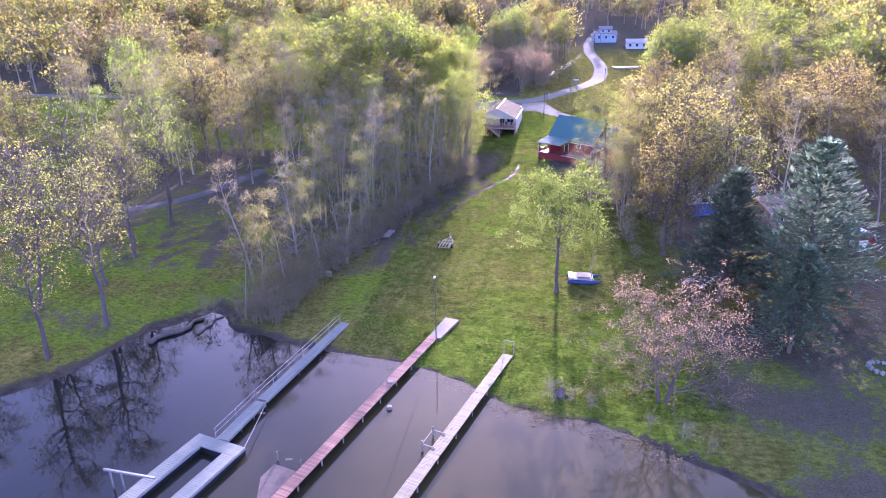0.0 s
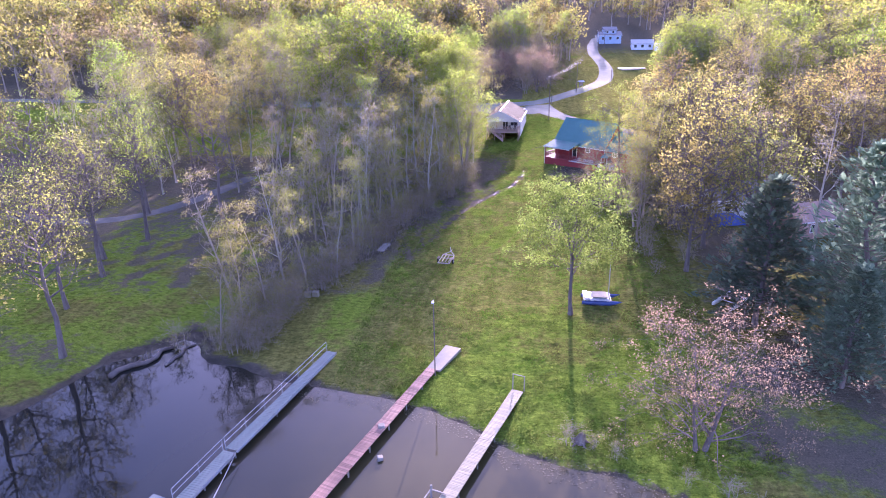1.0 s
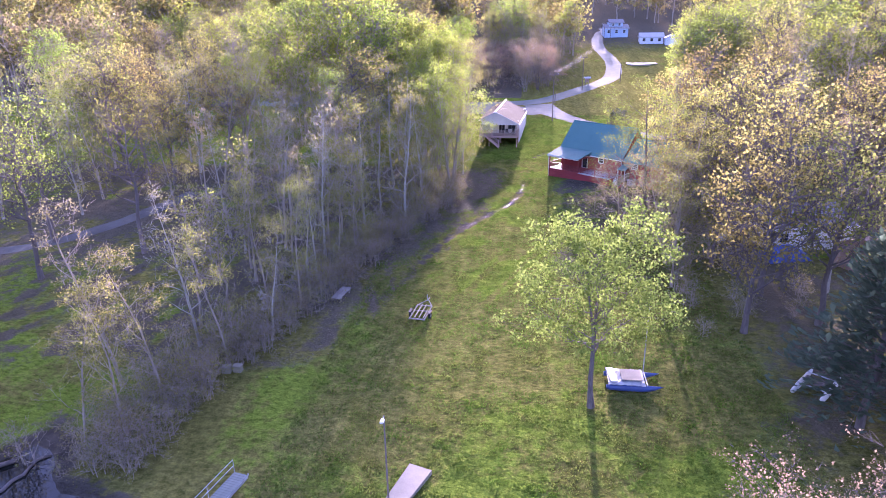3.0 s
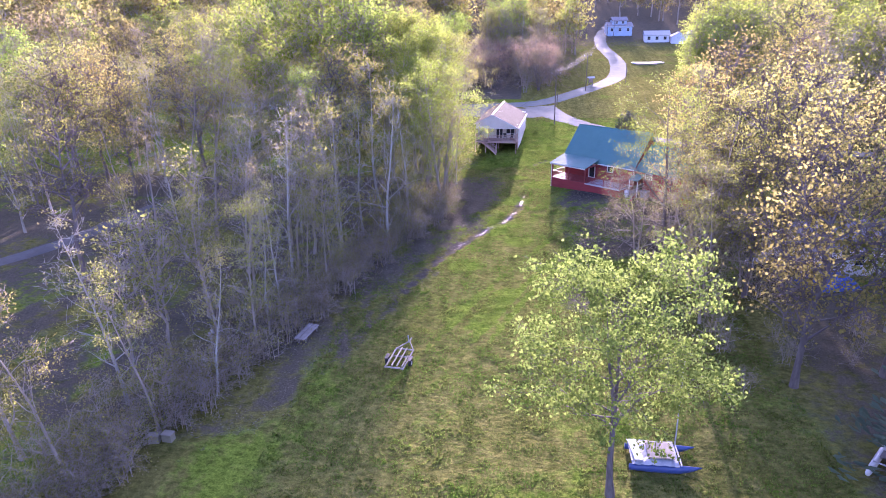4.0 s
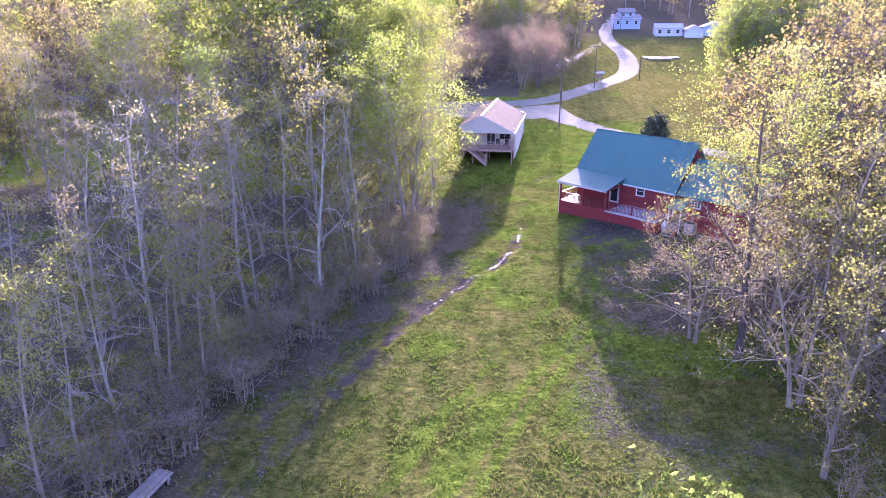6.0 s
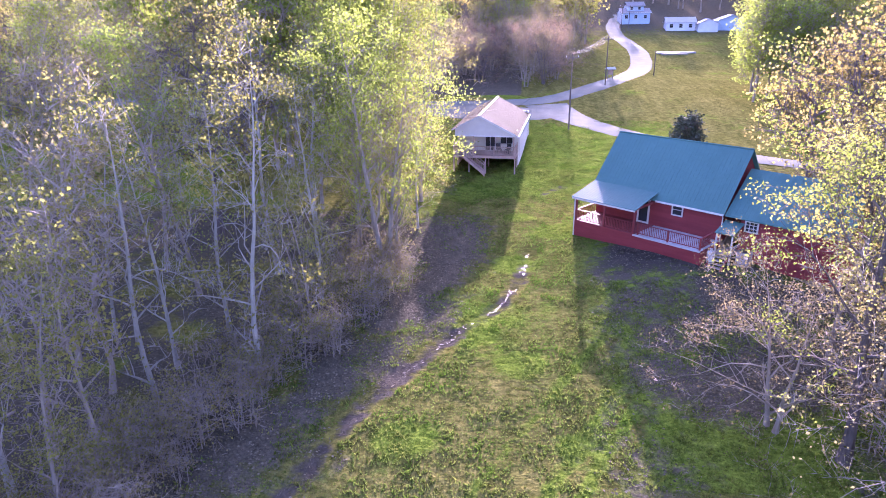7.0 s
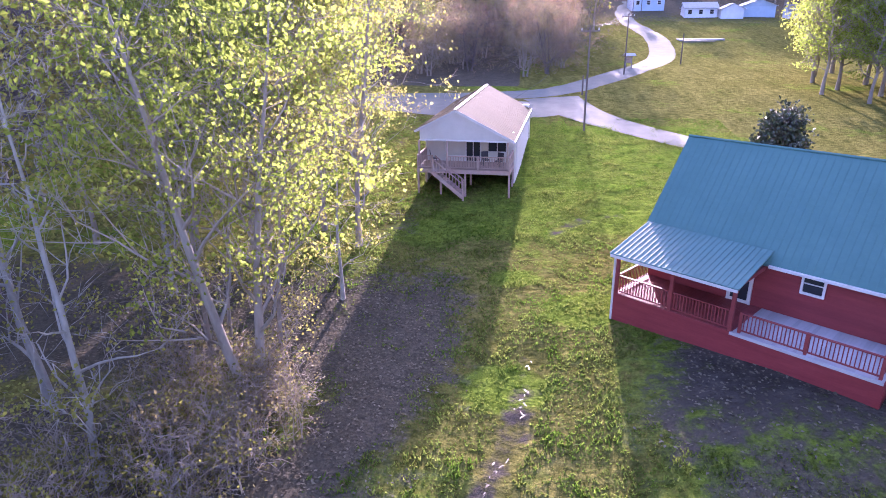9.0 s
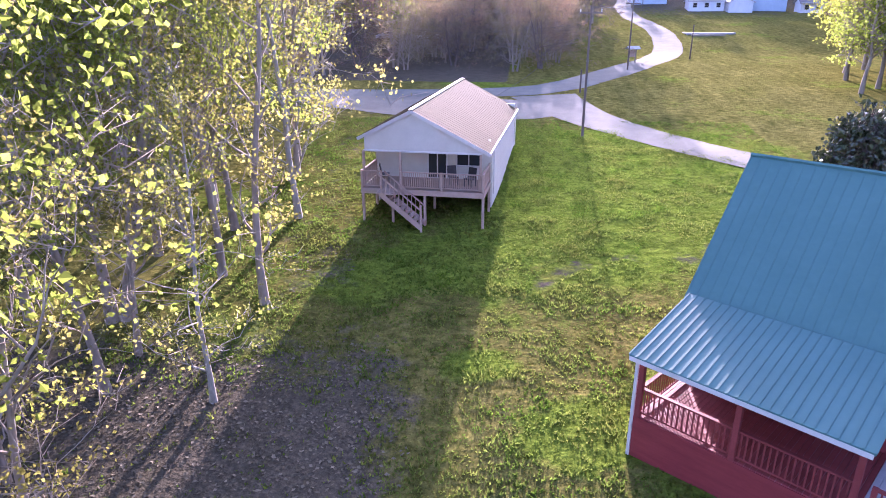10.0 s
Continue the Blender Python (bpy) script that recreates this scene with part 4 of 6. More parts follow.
def railing(parent, a, b, z, h, gap, material, post_every=1.9, baluster=0.035, posts=True):
    """A railing from a to b (2D) on a floor at height z: rails, posts and balusters."""
    a, b = Vector((*a, z)), Vector((*b, z))
    d = b - a
    ang = math.degrees(math.atan2(d.y, d.x))
    mid = (a + b) / 2
    part("top_rail", bm_new(((mid.x, mid.y, z + h), (d.length, 0.11, 0.045), ang)), material, parent)
    part("bottom_rail", bm_new(((mid.x, mid.y, z + 0.12), (d.length, 0.06, 0.05), ang)), material, parent)
    n = max(1, round(d.length / post_every))
    if posts:
        me = mesh_of(bm_new(((0, 0, (h + 0.04) / 2), (0.11, 0.11, h + 0.04))), "post", material)
        for i in range(n + 1):
            piece("post", me, parent, Matrix.Translation(a + d * i / n) @ Matrix.Rotation(radians(ang), 4, "Z"))
    me = mesh_of(bm_new(((0, 0, (h + 0.12) / 2), (baluster, baluster, h - 0.12))), "baluster", material)
    k = int(d.length / gap)
    for i in range(1, k):
        piece("baluster", me, parent, Matrix.Translation(a + d * i / k) @ Matrix.Rotation(radians(ang), 4, "Z"))


def wall_slab(bm, a, b, z0, z1, t=0.16):
    """An upright wall from a to b in plan."""
    d = Vector((b[0] - a[0], b[1] - a[1]))
    box(bm, ((a[0] + b[0]) / 2, (a[1] + b[1]) / 2, (z0 + z1) / 2), (d.length, t, z1 - z0), math.degrees(math.atan2(d.y, d.x)))


def gable_wall(parent, x, y0, y1, z0, ze, zr, yr, material, t=0.16, name="gable_wall"):
    """An end wall with its gable, at x, from y0 to y1; ridge over yr."""
    bm = bmesh.new()
    pts = [(y0, z0), (y1, z0), (y1, ze), (yr, zr), (y0, ze)]
    fr = [bm.verts.new((x - t / 2, a, b)) for a, b in pts]
    bk = [bm.verts.new((x + t / 2, a, b)) for a, b in pts]
    bm.faces.new(fr)
    bm.faces.new(bk[::-1])
    for i in range(5):
        j = (i + 1) % 5
        bm.faces.new((fr[i], bk[i], bk[j], fr[j]))
    return part(name, bm, material, parent)


def lap_boards(parent, x0, x1, y, z0, z1, material, step=0.2, out=-1, skip=()):
    """Horizontal lapped boards on a wall that faces -y (out -1); skip: openings (xa, xb, za, zb)."""
    z = z0
    while z < z1 - 0.02:
        h = min(step, z1 - z)
        spans = [(x0, x1)]
        for xa, xb, za, zb in skip:
            if z + h > za and z < zb:
                spans = [q for s in spans for q in ((s[0], min(s[1], xa)), (max(s[0], xb), s[1])) if q[1] - q[0] > 0.05]
        for a, b in spans:
            bm = bmesh.new()
            v = [bm.verts.new(p) for p in ((a, y, z), (b, y, z), (b, y + out * 0.03, z), (a, y + out * 0.03, z), (a, y, z + h), (b, y, z + h), (b, y + out * 0.008, z + h), (a, y + out * 0.008, z + h))]
            for f in ((0, 1, 2, 3), (7, 6, 5, 4), (3, 2, 6, 7), (0, 3, 7, 4), (2, 1, 5, 6), (1, 0, 4, 5)):
                bm.faces.new([v[k] for k in f])
            part("board", bm, material, parent)
        z += step


# the red house; its own axes: x along the ridge, -y to the front
RH = thing("red_house", 14.53, 132.16, 0.0, -39.17, "red board house with a teal metal roof, porch and deck", "house")
ZR, ZE, ZF, ZG = 12.08, 7.98, 5.82, 4.2
part("foundation", bm_new(((5.45, 0.0, (ZG + ZF) / 2 - 0.2), (10.5, 6.5, ZF - ZG + 0.4))), M_CONC, RH)
wf = part("front_wall", bm_new(((5.45, -3.22, (ZF + ZE) / 2 + 0.1), (10.5, 0.16, ZE - ZF + 0.3))), M_RED, RH)
part("back_wall", bm_new(((5.45, 3.22, (ZF + ZE) / 2 + 0.1), (10.5, 0.16, ZE - ZF + 0.3))), M_RED, RH)
gable_wall(RH, 0.22, -3.3, 3.3, ZF - 0.1, ZE + 0.3, ZR - 0.2, 0, M_RED)
gable_wall(RH, 10.62, -3.3, 3.3, ZF - 0.1, ZE + 0.3, ZR - 0.2, 0, M_RED)
lap_boards(wf, 0.2, 10.7, -3.3, ZF + 0.04, ZE + 0.2, M_RED, 0.2, -1, ((6.75, 7.85, 6.95, 8.0), (3.95, 5.05, 5.8, 7.7)))
roof_slope(RH, "front_roof", (-0.15, 0, ZR), (10.95, 0, ZR), (10.95, -3.72, ZE), (-0.15, -3.72, ZE), 0.09, M_TEAL, 0.3)
roof_slope(RH, "back_roof", (-0.15, 0.0, ZR), (10.95, 0.0, ZR), (10.95, 3.72, ZE), (-0.15, 3.72, ZE), 0.09, M_TEAL, 0.3)
bm = bmesh.new()
tube(bm, [(-0.17, 0, ZR + 0.01), (10.97, 0, ZR + 0.01)], 0.07, 6)
part("ridge_cap", bm, M_TEAL, RH)
part("gutter", bm_new(((8.3, -3.78, ZE - 0.06), (5.3, 0.12, 0.11))), M_TRIM, RH)
bm = bmesh.new()
tube(bm, [(10.85, -3.78, ZE - 0.1), (10.85, -3.6, ZE - 0.35), (10.75, -3.36, ZE - 0.5), (10.75, -3.36, 5.0)], 0.05, 6)
part("downspout", bm, M_TRIM, RH)
gable_window(RH, pose(7.3, -3.34, 7.47), 0.82, 0.86, (1, 1))
dr = new("door")
dr.parent = RH
dr.matrix_local = pose(4.5, -3.32, 6.78)
part("door_frame", bm_new(((-0.47, -0.02, 0), (0.09, 0.09, 1.95)), ((0.47, -0.02, 0), (0.09, 0.09, 1.95)), ((0, -0.02, 0.93), (0.85, 0.09, 0.09))), M_TRIM, dr)
part("door_leaf", bm_new(((0, 0.0, -0.04), (0.85, 0.05, 1.85))), M_TRIM, dr)
part("door_pane", bm_new(((0, -0.035, 0.0), (0.72, 0.02, 1.6))), M_GLASS, dr)
# porch roof
roof_slope(RH, "porch_roof", (0.0, -3.45, 8.52), (5.65, -3.45, 8.52), (5.65, -6.67, 7.80), (0.0, -6.67, 7.80), 0.06, M_TEAL, 0.235, None, 0.026)
part("porch_fascia", bm_new(((2.82, -6.66, 7.70), (5.6, 0.05, 0.12))), M_TRIM, RH)
part("porch_beam", bm_new(((2.82, -6.3, 7.62), (5.4, 0.14, 0.2)), ((0.22, -4.9, 7.75), (0.14, 2.7, 0.18)), ((5.42, -4.9, 7.75), (0.14, 2.7, 0.18))), M_REDRAIL, RH)
for x in (0.25, 2.83, 5.42):
    part("porch_post", bm_new(((x, -6.3, (ZF + 7.55) / 2), (0.14, 0.14, 7.55 - ZF))), M_REDRAIL, RH)
# deck
part("deck_floor", bm_new(((5.45, -4.75, ZF - 0.07), (10.6, 3.1, 0.08))), M_DECK, RH, "grey painted deck boards")
bme = mesh_of(bevel(bm_new(((0, 0, 0), (0.142, 3.12, 0.03))), 0.006), "deck_board", M_DECK)
bmr = mesh_of(bevel(bm_new(((0, 0, 0), (0.142, 3.12, 0.03))), 0.006), "deck_board", M_REDRAIL)
for i in range(71):
    piece("deck_board", bme if i > 35 else bmr, RH, pose(0.23 + 0.149 * i, -4.75, ZF - 0.012))
part("deck_skirt", bm_new(((5.45, -6.335, (ZF + ZG) / 2 - 0.1), (10.66, 0.05, ZF - ZG + 0.16)), ((0.13, -4.8, (ZF + ZG) / 2 - 0.1), (0.05, 3.0, ZF - ZG + 0.16)), ((10.77, -4.8, (ZF + ZG) / 2 - 0.1), (0.05, 3.0, ZF - ZG + 0.16))), M_RED, RH, "red boarded deck skirt")
part("skirt_cap", bm_new(((8.1, -6.36, ZF - 0.05), (5.3, 0.09, 0.12))), M_DECK, RH)
part("corner_board", bm_new(((0.12, -6.36, 6.0), (0.09, 0.07, 3.4))), M_TRIM, RH)
rl = new("railing")
rl.parent = RH
railing(rl, (5.75, -6.2), (10.6, -6.2), ZF, 0.86, 0.135, M_REDRAIL, 2.4)
railing(rl, (10.6, -6.2), (10.6, -4.4), ZF, 0.86, 0.135, M_REDRAIL, 2.4, posts=False)
rl2 = new("railing")
rl2.parent = RH
railing(rl2, (0.25, -6.25), (5.42, -6.25), ZF, 0.86, 0.135, M_REDRAIL, 2.6)
railing(rl2, (0.25, -6.1), (0.25, -3.5), ZF, 0.86, 0.135, M_REDRAIL, 2.6, posts=False)
# annex
gable_wall(RH, 18.6, -3.2, 3.2, 4.4, 8.0, 10.5, 0, M_RED)
wa = part("annex_wall", bm_new(((15.3, -3.18, 6.3), (6.5, 0.16, 3.6)), ((15.0, 3.18, 6.3), (7.2, 0.16, 3.6)), ((12.08, -1.9, 6.3), (0.16, 2.6, 3.6))), M_RED, RH)
lap_boards(wa, 12.1, 18.6, -3.26, 4.9, 8.0, M_RED, 0.2, -1, ((12.2, 13.4, 6.8, 7.9),))
roof_slope(RH, "annex_front_roof", (10.97, 0, 10.68), (18.9, 0, 10.68), (18.9, -3.6, 7.9), (10.97, -3.6, 7.9), 0.08, M_TEAL, 0.3)
roof_slope(RH, "annex_back_roof", (10.97, 0, 10.68), (18.9, 0, 10.68), (18.9, 3.6, 7.9), (10.97, 3.6, 7.9), 0.08, M_TEAL, 0.3)
gable_window(RH, pose(12.8, -3.3, 7.35), 0.85, 0.75, (3, 2))
roof_slope(RH, "entry_roof", (11.0, -3.3, 7.5), (12.3, -3.3, 7.5), (12.3, -5.0, 7.0), (11.0, -5.0, 7.0), 0.06, M_TEAL, 0.3)
for x in (11.1, 12.2):
    part("entry_post", bm_new(((x, -4.85, 5.85), (0.1, 0.1, 2.2))), M_TRIM, RH)
part("entry_rail", bm_new(((12.2, -4.1, 6.4), (0.06, 1.5, 0.06)), ((12.2, -4.1, 6.0), (0.06, 1.5, 0.06))), M_TRIM, RH)
part("entry_landing", bm_new(((11.65, -4.2, 5.45), (1.2, 1.7, 0.12))), M_GREYWOOD, RH)
for i in range(4):
    part("step", bm_new(((11.65, -5.2 - 0.27 * i, 5.32 - 0.18 * i), (1.1, 0.29, 0.05))), M_GREYWOOD, RH)
part("stair_stringer", bm_new(((11.12, -5.6, 5.0), (0.05, 1.3, 0.25), 0, 33.0), ((12.18, -5.6, 5.0), (0.05, 1.3, 0.25), 0, 33.0)), M_REDRAIL, RH)
part("annex_foundation", bm_new(((15.3, 0, 4.5), (6.4, 6.2, 0.9))), M_CONC, RH)

# beside the red house
hx = Matrix(RH.matrix_world)
p = hx @ Vector((11.15, -5.5, 0))
gz = ground_z(p.x, p.y)
tank = thing("propane_tank", p.x, p.y, gz, 0, "upright white propane tank beside the deck", "tank")
tank.scale = (0.74,) * 3
bm = bmesh.new()
tube(bm, [(0, 0, 0.0), (0, 0, 0.12)], 0.30, 14)
part("foot_ring", bm, M_ALU, tank)
bm = bmesh.new()
tube(bm, [(0, 0, 0.1), (0, 0, 0.16), (0, 0, 1.12), (0, 0, 1.24), (0, 0, 1.32)], [0.26, 0.37, 0.37, 0.30, 0.14], 16)
part("body", bm, M_WHITE, tank, smooth=True)
bm = bmesh.new()
tube(bm, [(0, 0, 1.3), (0, 0, 1.5)], 0.13, 10)
part("collar", bm, M_WHITE, tank)
p = hx @ Vector((12.85, -4.0, 0))
ac = thing("air_conditioner", p.x, p.y, ground_z(p.x, p.y), -39, "grey air conditioning unit on a pad by the wall", "machine")
part("pad", bm_new(((0, 0, 0.04), (1.0, 1.0, 0.12))), M_CONC, ac)
part("casing", bevel(bm_new(((0, 0, 0.52), (0.85, 0.85, 0.84))), 0.04), M_ALU, ac)
bm = bmesh.new()
tube(bm, [(0, 0, 0.94), (0, 0, 0.97)], 0.33, 16)
part("fan_grille", bm, M_DARKPAINT, ac)

# the cabin; its own axes: x across the front, +y to the back
CB = thing("cabin", 1.58, 144.53, 0.0, -4.5, "beige cabin on posts with a tan metal roof and front deck", "house")
CR, CL, CRE, CF, CG = 11.51, 10.02, 9.38, 7.35, 5.2
for i, (ea, xe) in enumerate(((CL, -2.97), (CRE, 4.22))):
    a, b, c, d = (0, 0, CR), (0, 16.3, CR), (xe, 16.3, ea), (xe, 0, ea)
    roof_slope(CB, "roof_slope", a, b, c, d, 0.08, M_TANROOF, 0.45)
part("ridge_cap", bm_new(((0, 8.15, CR + 0.015), (0.22, 16.3, 0.05))), M_TRIM, CB)
for xe, ea in ((-2.97, CL), (4.22, CRE)):
    dx, dz = xe, ea - CR
    part("rake_trim", bm_new(((dx / 2, -0.01, CR + dz / 2 - 0.09), (math.hypot(dx, dz), 0.05, 0.17), 0, 0, -math.degrees(math.atan2(dz, dx)) if dx > 0 else math.degrees(math.atan2(dz, -dx)))), M_TRIM, CB)
part("eave_trim", bm_new(((4.22, 8.15, CRE - 0.07), (0.06, 16.2, 0.16))), M_TRIM, CB)
# gable face over the porch
bm = bmesh.new()
pts = [(-2.62, 9.33), (3.75, 9.33), (3.75, 9.55), (0, CR - 0.12), (-2.62, 10.1)]
fr = [bm.verts.new((a, 0.12, b)) for a, b in pts]
bk = [bm.verts.new((a, 0.24, b)) for a, b in pts]
bm.faces.new(fr)
bm.faces.new(bk[::-1])
for i in range(5):
    bm.faces.new((fr[i], bk[i], bk[(i + 1) % 5], fr[(i + 1) % 5]))
part("gable_face", bm, M_SIDING, CB)
part("header_trim", bm_new(((0.56, 0.1, 9.31), (6.45, 0.07, 0.09))), M_TRIM, CB)
# body walls
bw = part("body_wall", bm_new(((0.65, 2.55, 8.35), (6.5, 0.14, 2.5)), ((3.95, 9.2, 7.6), (0.14, 13.4, 3.7)), ((-2.68, 9.2, 7.9), (0.14, 13.4, 4.2)), ((0.65, 15.9, 8.2), (6.7, 0.14, 3.2))), M_SIDING, CB)
lap = mesh_of(bm_new(((0.012, 0, 0), (0.024, 13.4, 0.014))), "siding_lap", M_SIDING)
for i in range(18):
    piece("siding_lap", lap, bw, pose(4.02, 9.2, 5.95 + 0.19 * i))
part("floor_frame", bm_new(((0.65, 9.2, CF - 0.2), (6.6, 13.3, 0.3))), M_WOODTAN, CB)
part("porch_ceiling", bm_new(((0.6, 1.3, 9.36), (6.2, 2.3, 0.05))), M_TRIM, CB)
# porch
part("deck_floor", bm_new(((0.58, 1.1, CF - 0.06), (6.7, 2.75, 0.08))), M_WOODTAN, CB)
part("rim_joist", bm_new(((0.58, -0.26, CF - 0.17), (6.7, 0.06, 0.3)), ((3.93, 1.1, CF - 0.17), (0.06, 2.7, 0.3)), ((-2.77, 1.1, CF - 0.17), (0.06, 2.7, 0.3))), M_WOODTAN, CB)
for x, y in ((3.9, -0.2), (0.75, -0.2), (-1.05, -0.2), (-2.7, -0.2), (3.9, 2.3), (0.75, 2.3), (-2.7, 2.3)):
    part("foundation_post", bm_new(((x, y, (CG + CF) / 2 - 0.25), (0.13, 0.13, CF - CG))), M_WOODTAN, CB)
for x in (-2.65, -0.62, 3.72):
    part("porch_post", bm_new(((x, 0.0, (CF + 9.3) / 2), (0.12, 0.12, 9.3 - CF))), M_WOODTAN, CB)
rc = new("railing")
rc.parent = CB
railing(rc, (-0.55, -0.22), (3.88, -0.22), CF, 0.92, 0.115, M_WOODTAN, 2.2)
railing(rc, (-2.72, -0.22), (-1.65, -0.22), CF, 0.92, 0.115, M_WOODTAN, 1.2)
railing(rc, (3.88, -0.1), (3.88, 2.4), CF, 0.92, 0.115, M_WOODTAN, 2.4)
railing(rc, (-2.72, -0.1), (-2.72, 2.4), CF, 0.92, 0.115, M_WOODTAN, 2.4)
# stairs to the right along the front
sc = new("stairs")
sc.parent = CB
for i in range(9):
    part("tread", bm_new(((-1.3 + 0.24 * i, -0.75, CF - 0.12 - 0.19 * i), (0.27, 0.9, 0.05))), M_WOODTAN, sc)
ln, an = math.hypot(2.2, 1.8), math.degrees(math.atan2(1.8, 2.2))
for y in (-1.22, -0.3):
    part("stringer", bm_new(((-0.35, y, CF - 0.95), (ln, 0.05, 0.26), 0, 0, an)), M_WOODTAN, sc)
    part("handrail", bm_new(((-0.35, y, CF + 0.05), (ln, 0.07, 0.07), 0, 0, an)), M_WOODTAN, sc)
    for i in range(10):
        part("baluster", bm_new(((-1.35 + 0.23 * i, y, CF + 0.40 - 0.188 * i), (0.035, 0.035, 0.9))), M_WOODTAN, sc)
part("stair_landing", bm_new(((-1.1, -0.75, CF - 0.05), (1.1, 1.0, 0.07))), M_WOODTAN, sc)
part("stair_post", bm_new(((0.75, -1.22, 6.0), (0.1, 0.1, 1.6)), ((0.75, -0.3, 6.0), (0.1, 0.1, 1.6))), M_WOODTAN, sc)
gable_window(CB, pose(2.7, 2.47, 8.5), 1.4, 0.8, (2, 0))
dr = new("patio_door")
dr.parent = CB
dr.matrix_local = pose(0.9, 2.47, 8.3)
part("door_frame", bm_new(((-0.55, -0.03, 0), (0.08, 0.08, 1.9)), ((0.55, -0.03, 0), (0.08, 0.08, 1.9)), ((0, -0.03, 0.93), (1.04, 0.08, 0.08)), ((0, -0.03, 0), (0.06, 0.07, 1.8))), M_TRIM, dr)
part("pane", bm_new(((-0.27, -0.015, -0.02), (0.48, 0.02, 1.8))), M_GLASS, dr)
part("pane", bm_new(((0.27, -0.015, -0.02), (0.48, 0.02, 1.8))), M_GLASS, dr)
for y in (2.7, 15.7):
    part("downspout", bm_new(((4.1, y, 7.9), (0.07, 0.07, 2.8))), M_TRIM, CB)
mcb = Matrix(CB.matrix_world)
for x, y, r in ((2.0, 1.3, 20), (3.0, 1.0, -30), (-1.9, 1.4, 100)):
    p = mcb @ Vector((x, y, CF - 0.02))
    ch = thing("patio_chair", p.x, p.y, p.z, r, "dark patio chair on the cabin deck", "chair", "chairs on the cabin deck")
    part("seat", bevel(bm_new(((0, 0, 0.42), (0.52, 0.5, 0.06))), 0.015), M_DARKPAINT, ch)
    part("backrest", bevel(bm_new(((0, 0.24, 0.72), (0.52, 0.05, 0.55), 0, -10)), 0.015), M_DARKPAINT, ch)
    for a in (-0.23, 0.23):
        for b in (-0.21, 0.21):
            part("leg", bm_new(((a, b, 0.2), (0.04, 0.04, 0.4))), M_DARKPAINT, ch)


def simple_house(name, x, y, z, rz, w, d, h, rise, wall, roof, label, over=0.4, windows=3):
    ob = thing(name, x, y, z, rz, label, "house")
    part("wall", bm_new(((0, 0, h / 2 - 0.3), (w, d, h + 0.6))), wall, ob)
    for sx in (-1, 1):
        gable_wall(ob, sx * (w / 2 + 0.02), -d / 2, d / 2, h - 0.2, h, h + rise, 0, wall, 0.12)
    k = (d / 2 + over) / (d / 2)
    for s in (-1, 1):
        bm = bmesh.new()
        solid(bm, [(-w / 2 - over, 0, h + rise + 0.1), (w / 2 + over, 0, h + rise + 0.1), (w / 2 + over, s * (d / 2 + over), h + rise - rise * k + 0.1), (-w / 2 - over, s * (d / 2 + over), h + rise - rise * k + 0.1)], 0.14)
        part("roof", bm, roof, ob)
    part("fascia", bm_new(((0, -d / 2 - over, h - 0.05), (w + 2 * over, 0.06, 0.18))), M_TRIM, ob)
    for i in range(windows):
        gable_window(ob, pose(-w / 2 + w * (i + 0.5) / windows, -d / 2 - 0.02, h * 0.58), 1.0, 1.1, (1, 1), 0.07)
    return ob


FHZ = ground_z(40.5, 303)
fh = simple_house("farmhouse", 40.5, 303, FHZ, 4, 9, 7, 3.0, 1.3, M_HOUSEBLUE, M_SHINGLE, "light blue two-storey house on the hill")
part("upper_wall", bm_new(((0, 0.3, 4.2), (5.2, 5.0, 1.8))), M_HOUSEBLUE, fh)
bm = bmesh.new()
solid(bm, [(-3, 0.3, 6.3), (3, 0.3, 6.3), (3, -2.8, 5.0), (-3, -2.8, 5.0)], 0.12)
solid(bm, [(-3, 0.3, 6.3), (3, 0.3, 6.3), (3, 3.4, 5.0), (-3, 3.4, 5.0)], 0.12)
part("upper_roof", bm, M_SHINGLE, fh)
gable_window(fh, pose(-1.2, -2.24, 4.3), 0.9, 0.9)
gable_window(fh, pose(1.2, -2.24, 4.3), 0.9, 0.9)
simple_house("bungalow", 52.0, 288, ground_z(52, 285), -3, 8.2, 6, 2.5, 1.3, M_HOUSEWHITE, M_PALEROOF, "white bungalow with a grey roof on the hill")
simple_house("garage", 59.0, 284, ground_z(59, 281), 86, 5.5, 5.4, 2.5, 1.2, M_HOUSEWHITE, M_PALEROOF, "white garage with a low grey roof", windows=1)
simple_house("barn", 66.5, 288, ground_z(66, 285), 86, 7, 8.0, 2.8, 1.5, M_HOUSEBLUE, M_PALEROOF, "pale blue metal barn on the hill", windows=0)
simple_house("shed", 74.5, 282, ground_z(74.5, 280), 0, 5.0, 4.0, 2.2, 1.2, M_HOUSEWHITE, M_SHINGLE, "small pale shed beside the trees", windows=2)
simple_house("lake_house", 38.0, 106.0, ground_z(38, 104), 12, 9.5, 7.5, 2.7, 1.6, M_SIDING, M_SHINGLE, "single-storey house with a grey shingle roof under oaks")
simple_house("brick_house", 44.5, 97.5, ground_z(44, 96), 25, 7.5, 6, 2.4, 1.4, M_BROWNROOF, M_BROWNROOF, "brown house with a tan-brown roof among pines", windows=2)
sh = thing("garden_shed", 50.7, 86.3, ground_z(50.7, 86), 10, "small red barn-shaped shed with a pale roof", "shed")
part("wall", bm_new(((0, 0, 0.9), (2.9, 2.4, 1.9))), M_RED, sh)
bm = bmesh.new()
prof = [(-1.65, 1.75), (-1.25, 2.55), (0, 3.0), (1.25, 2.55), (1.65, 1.75)]
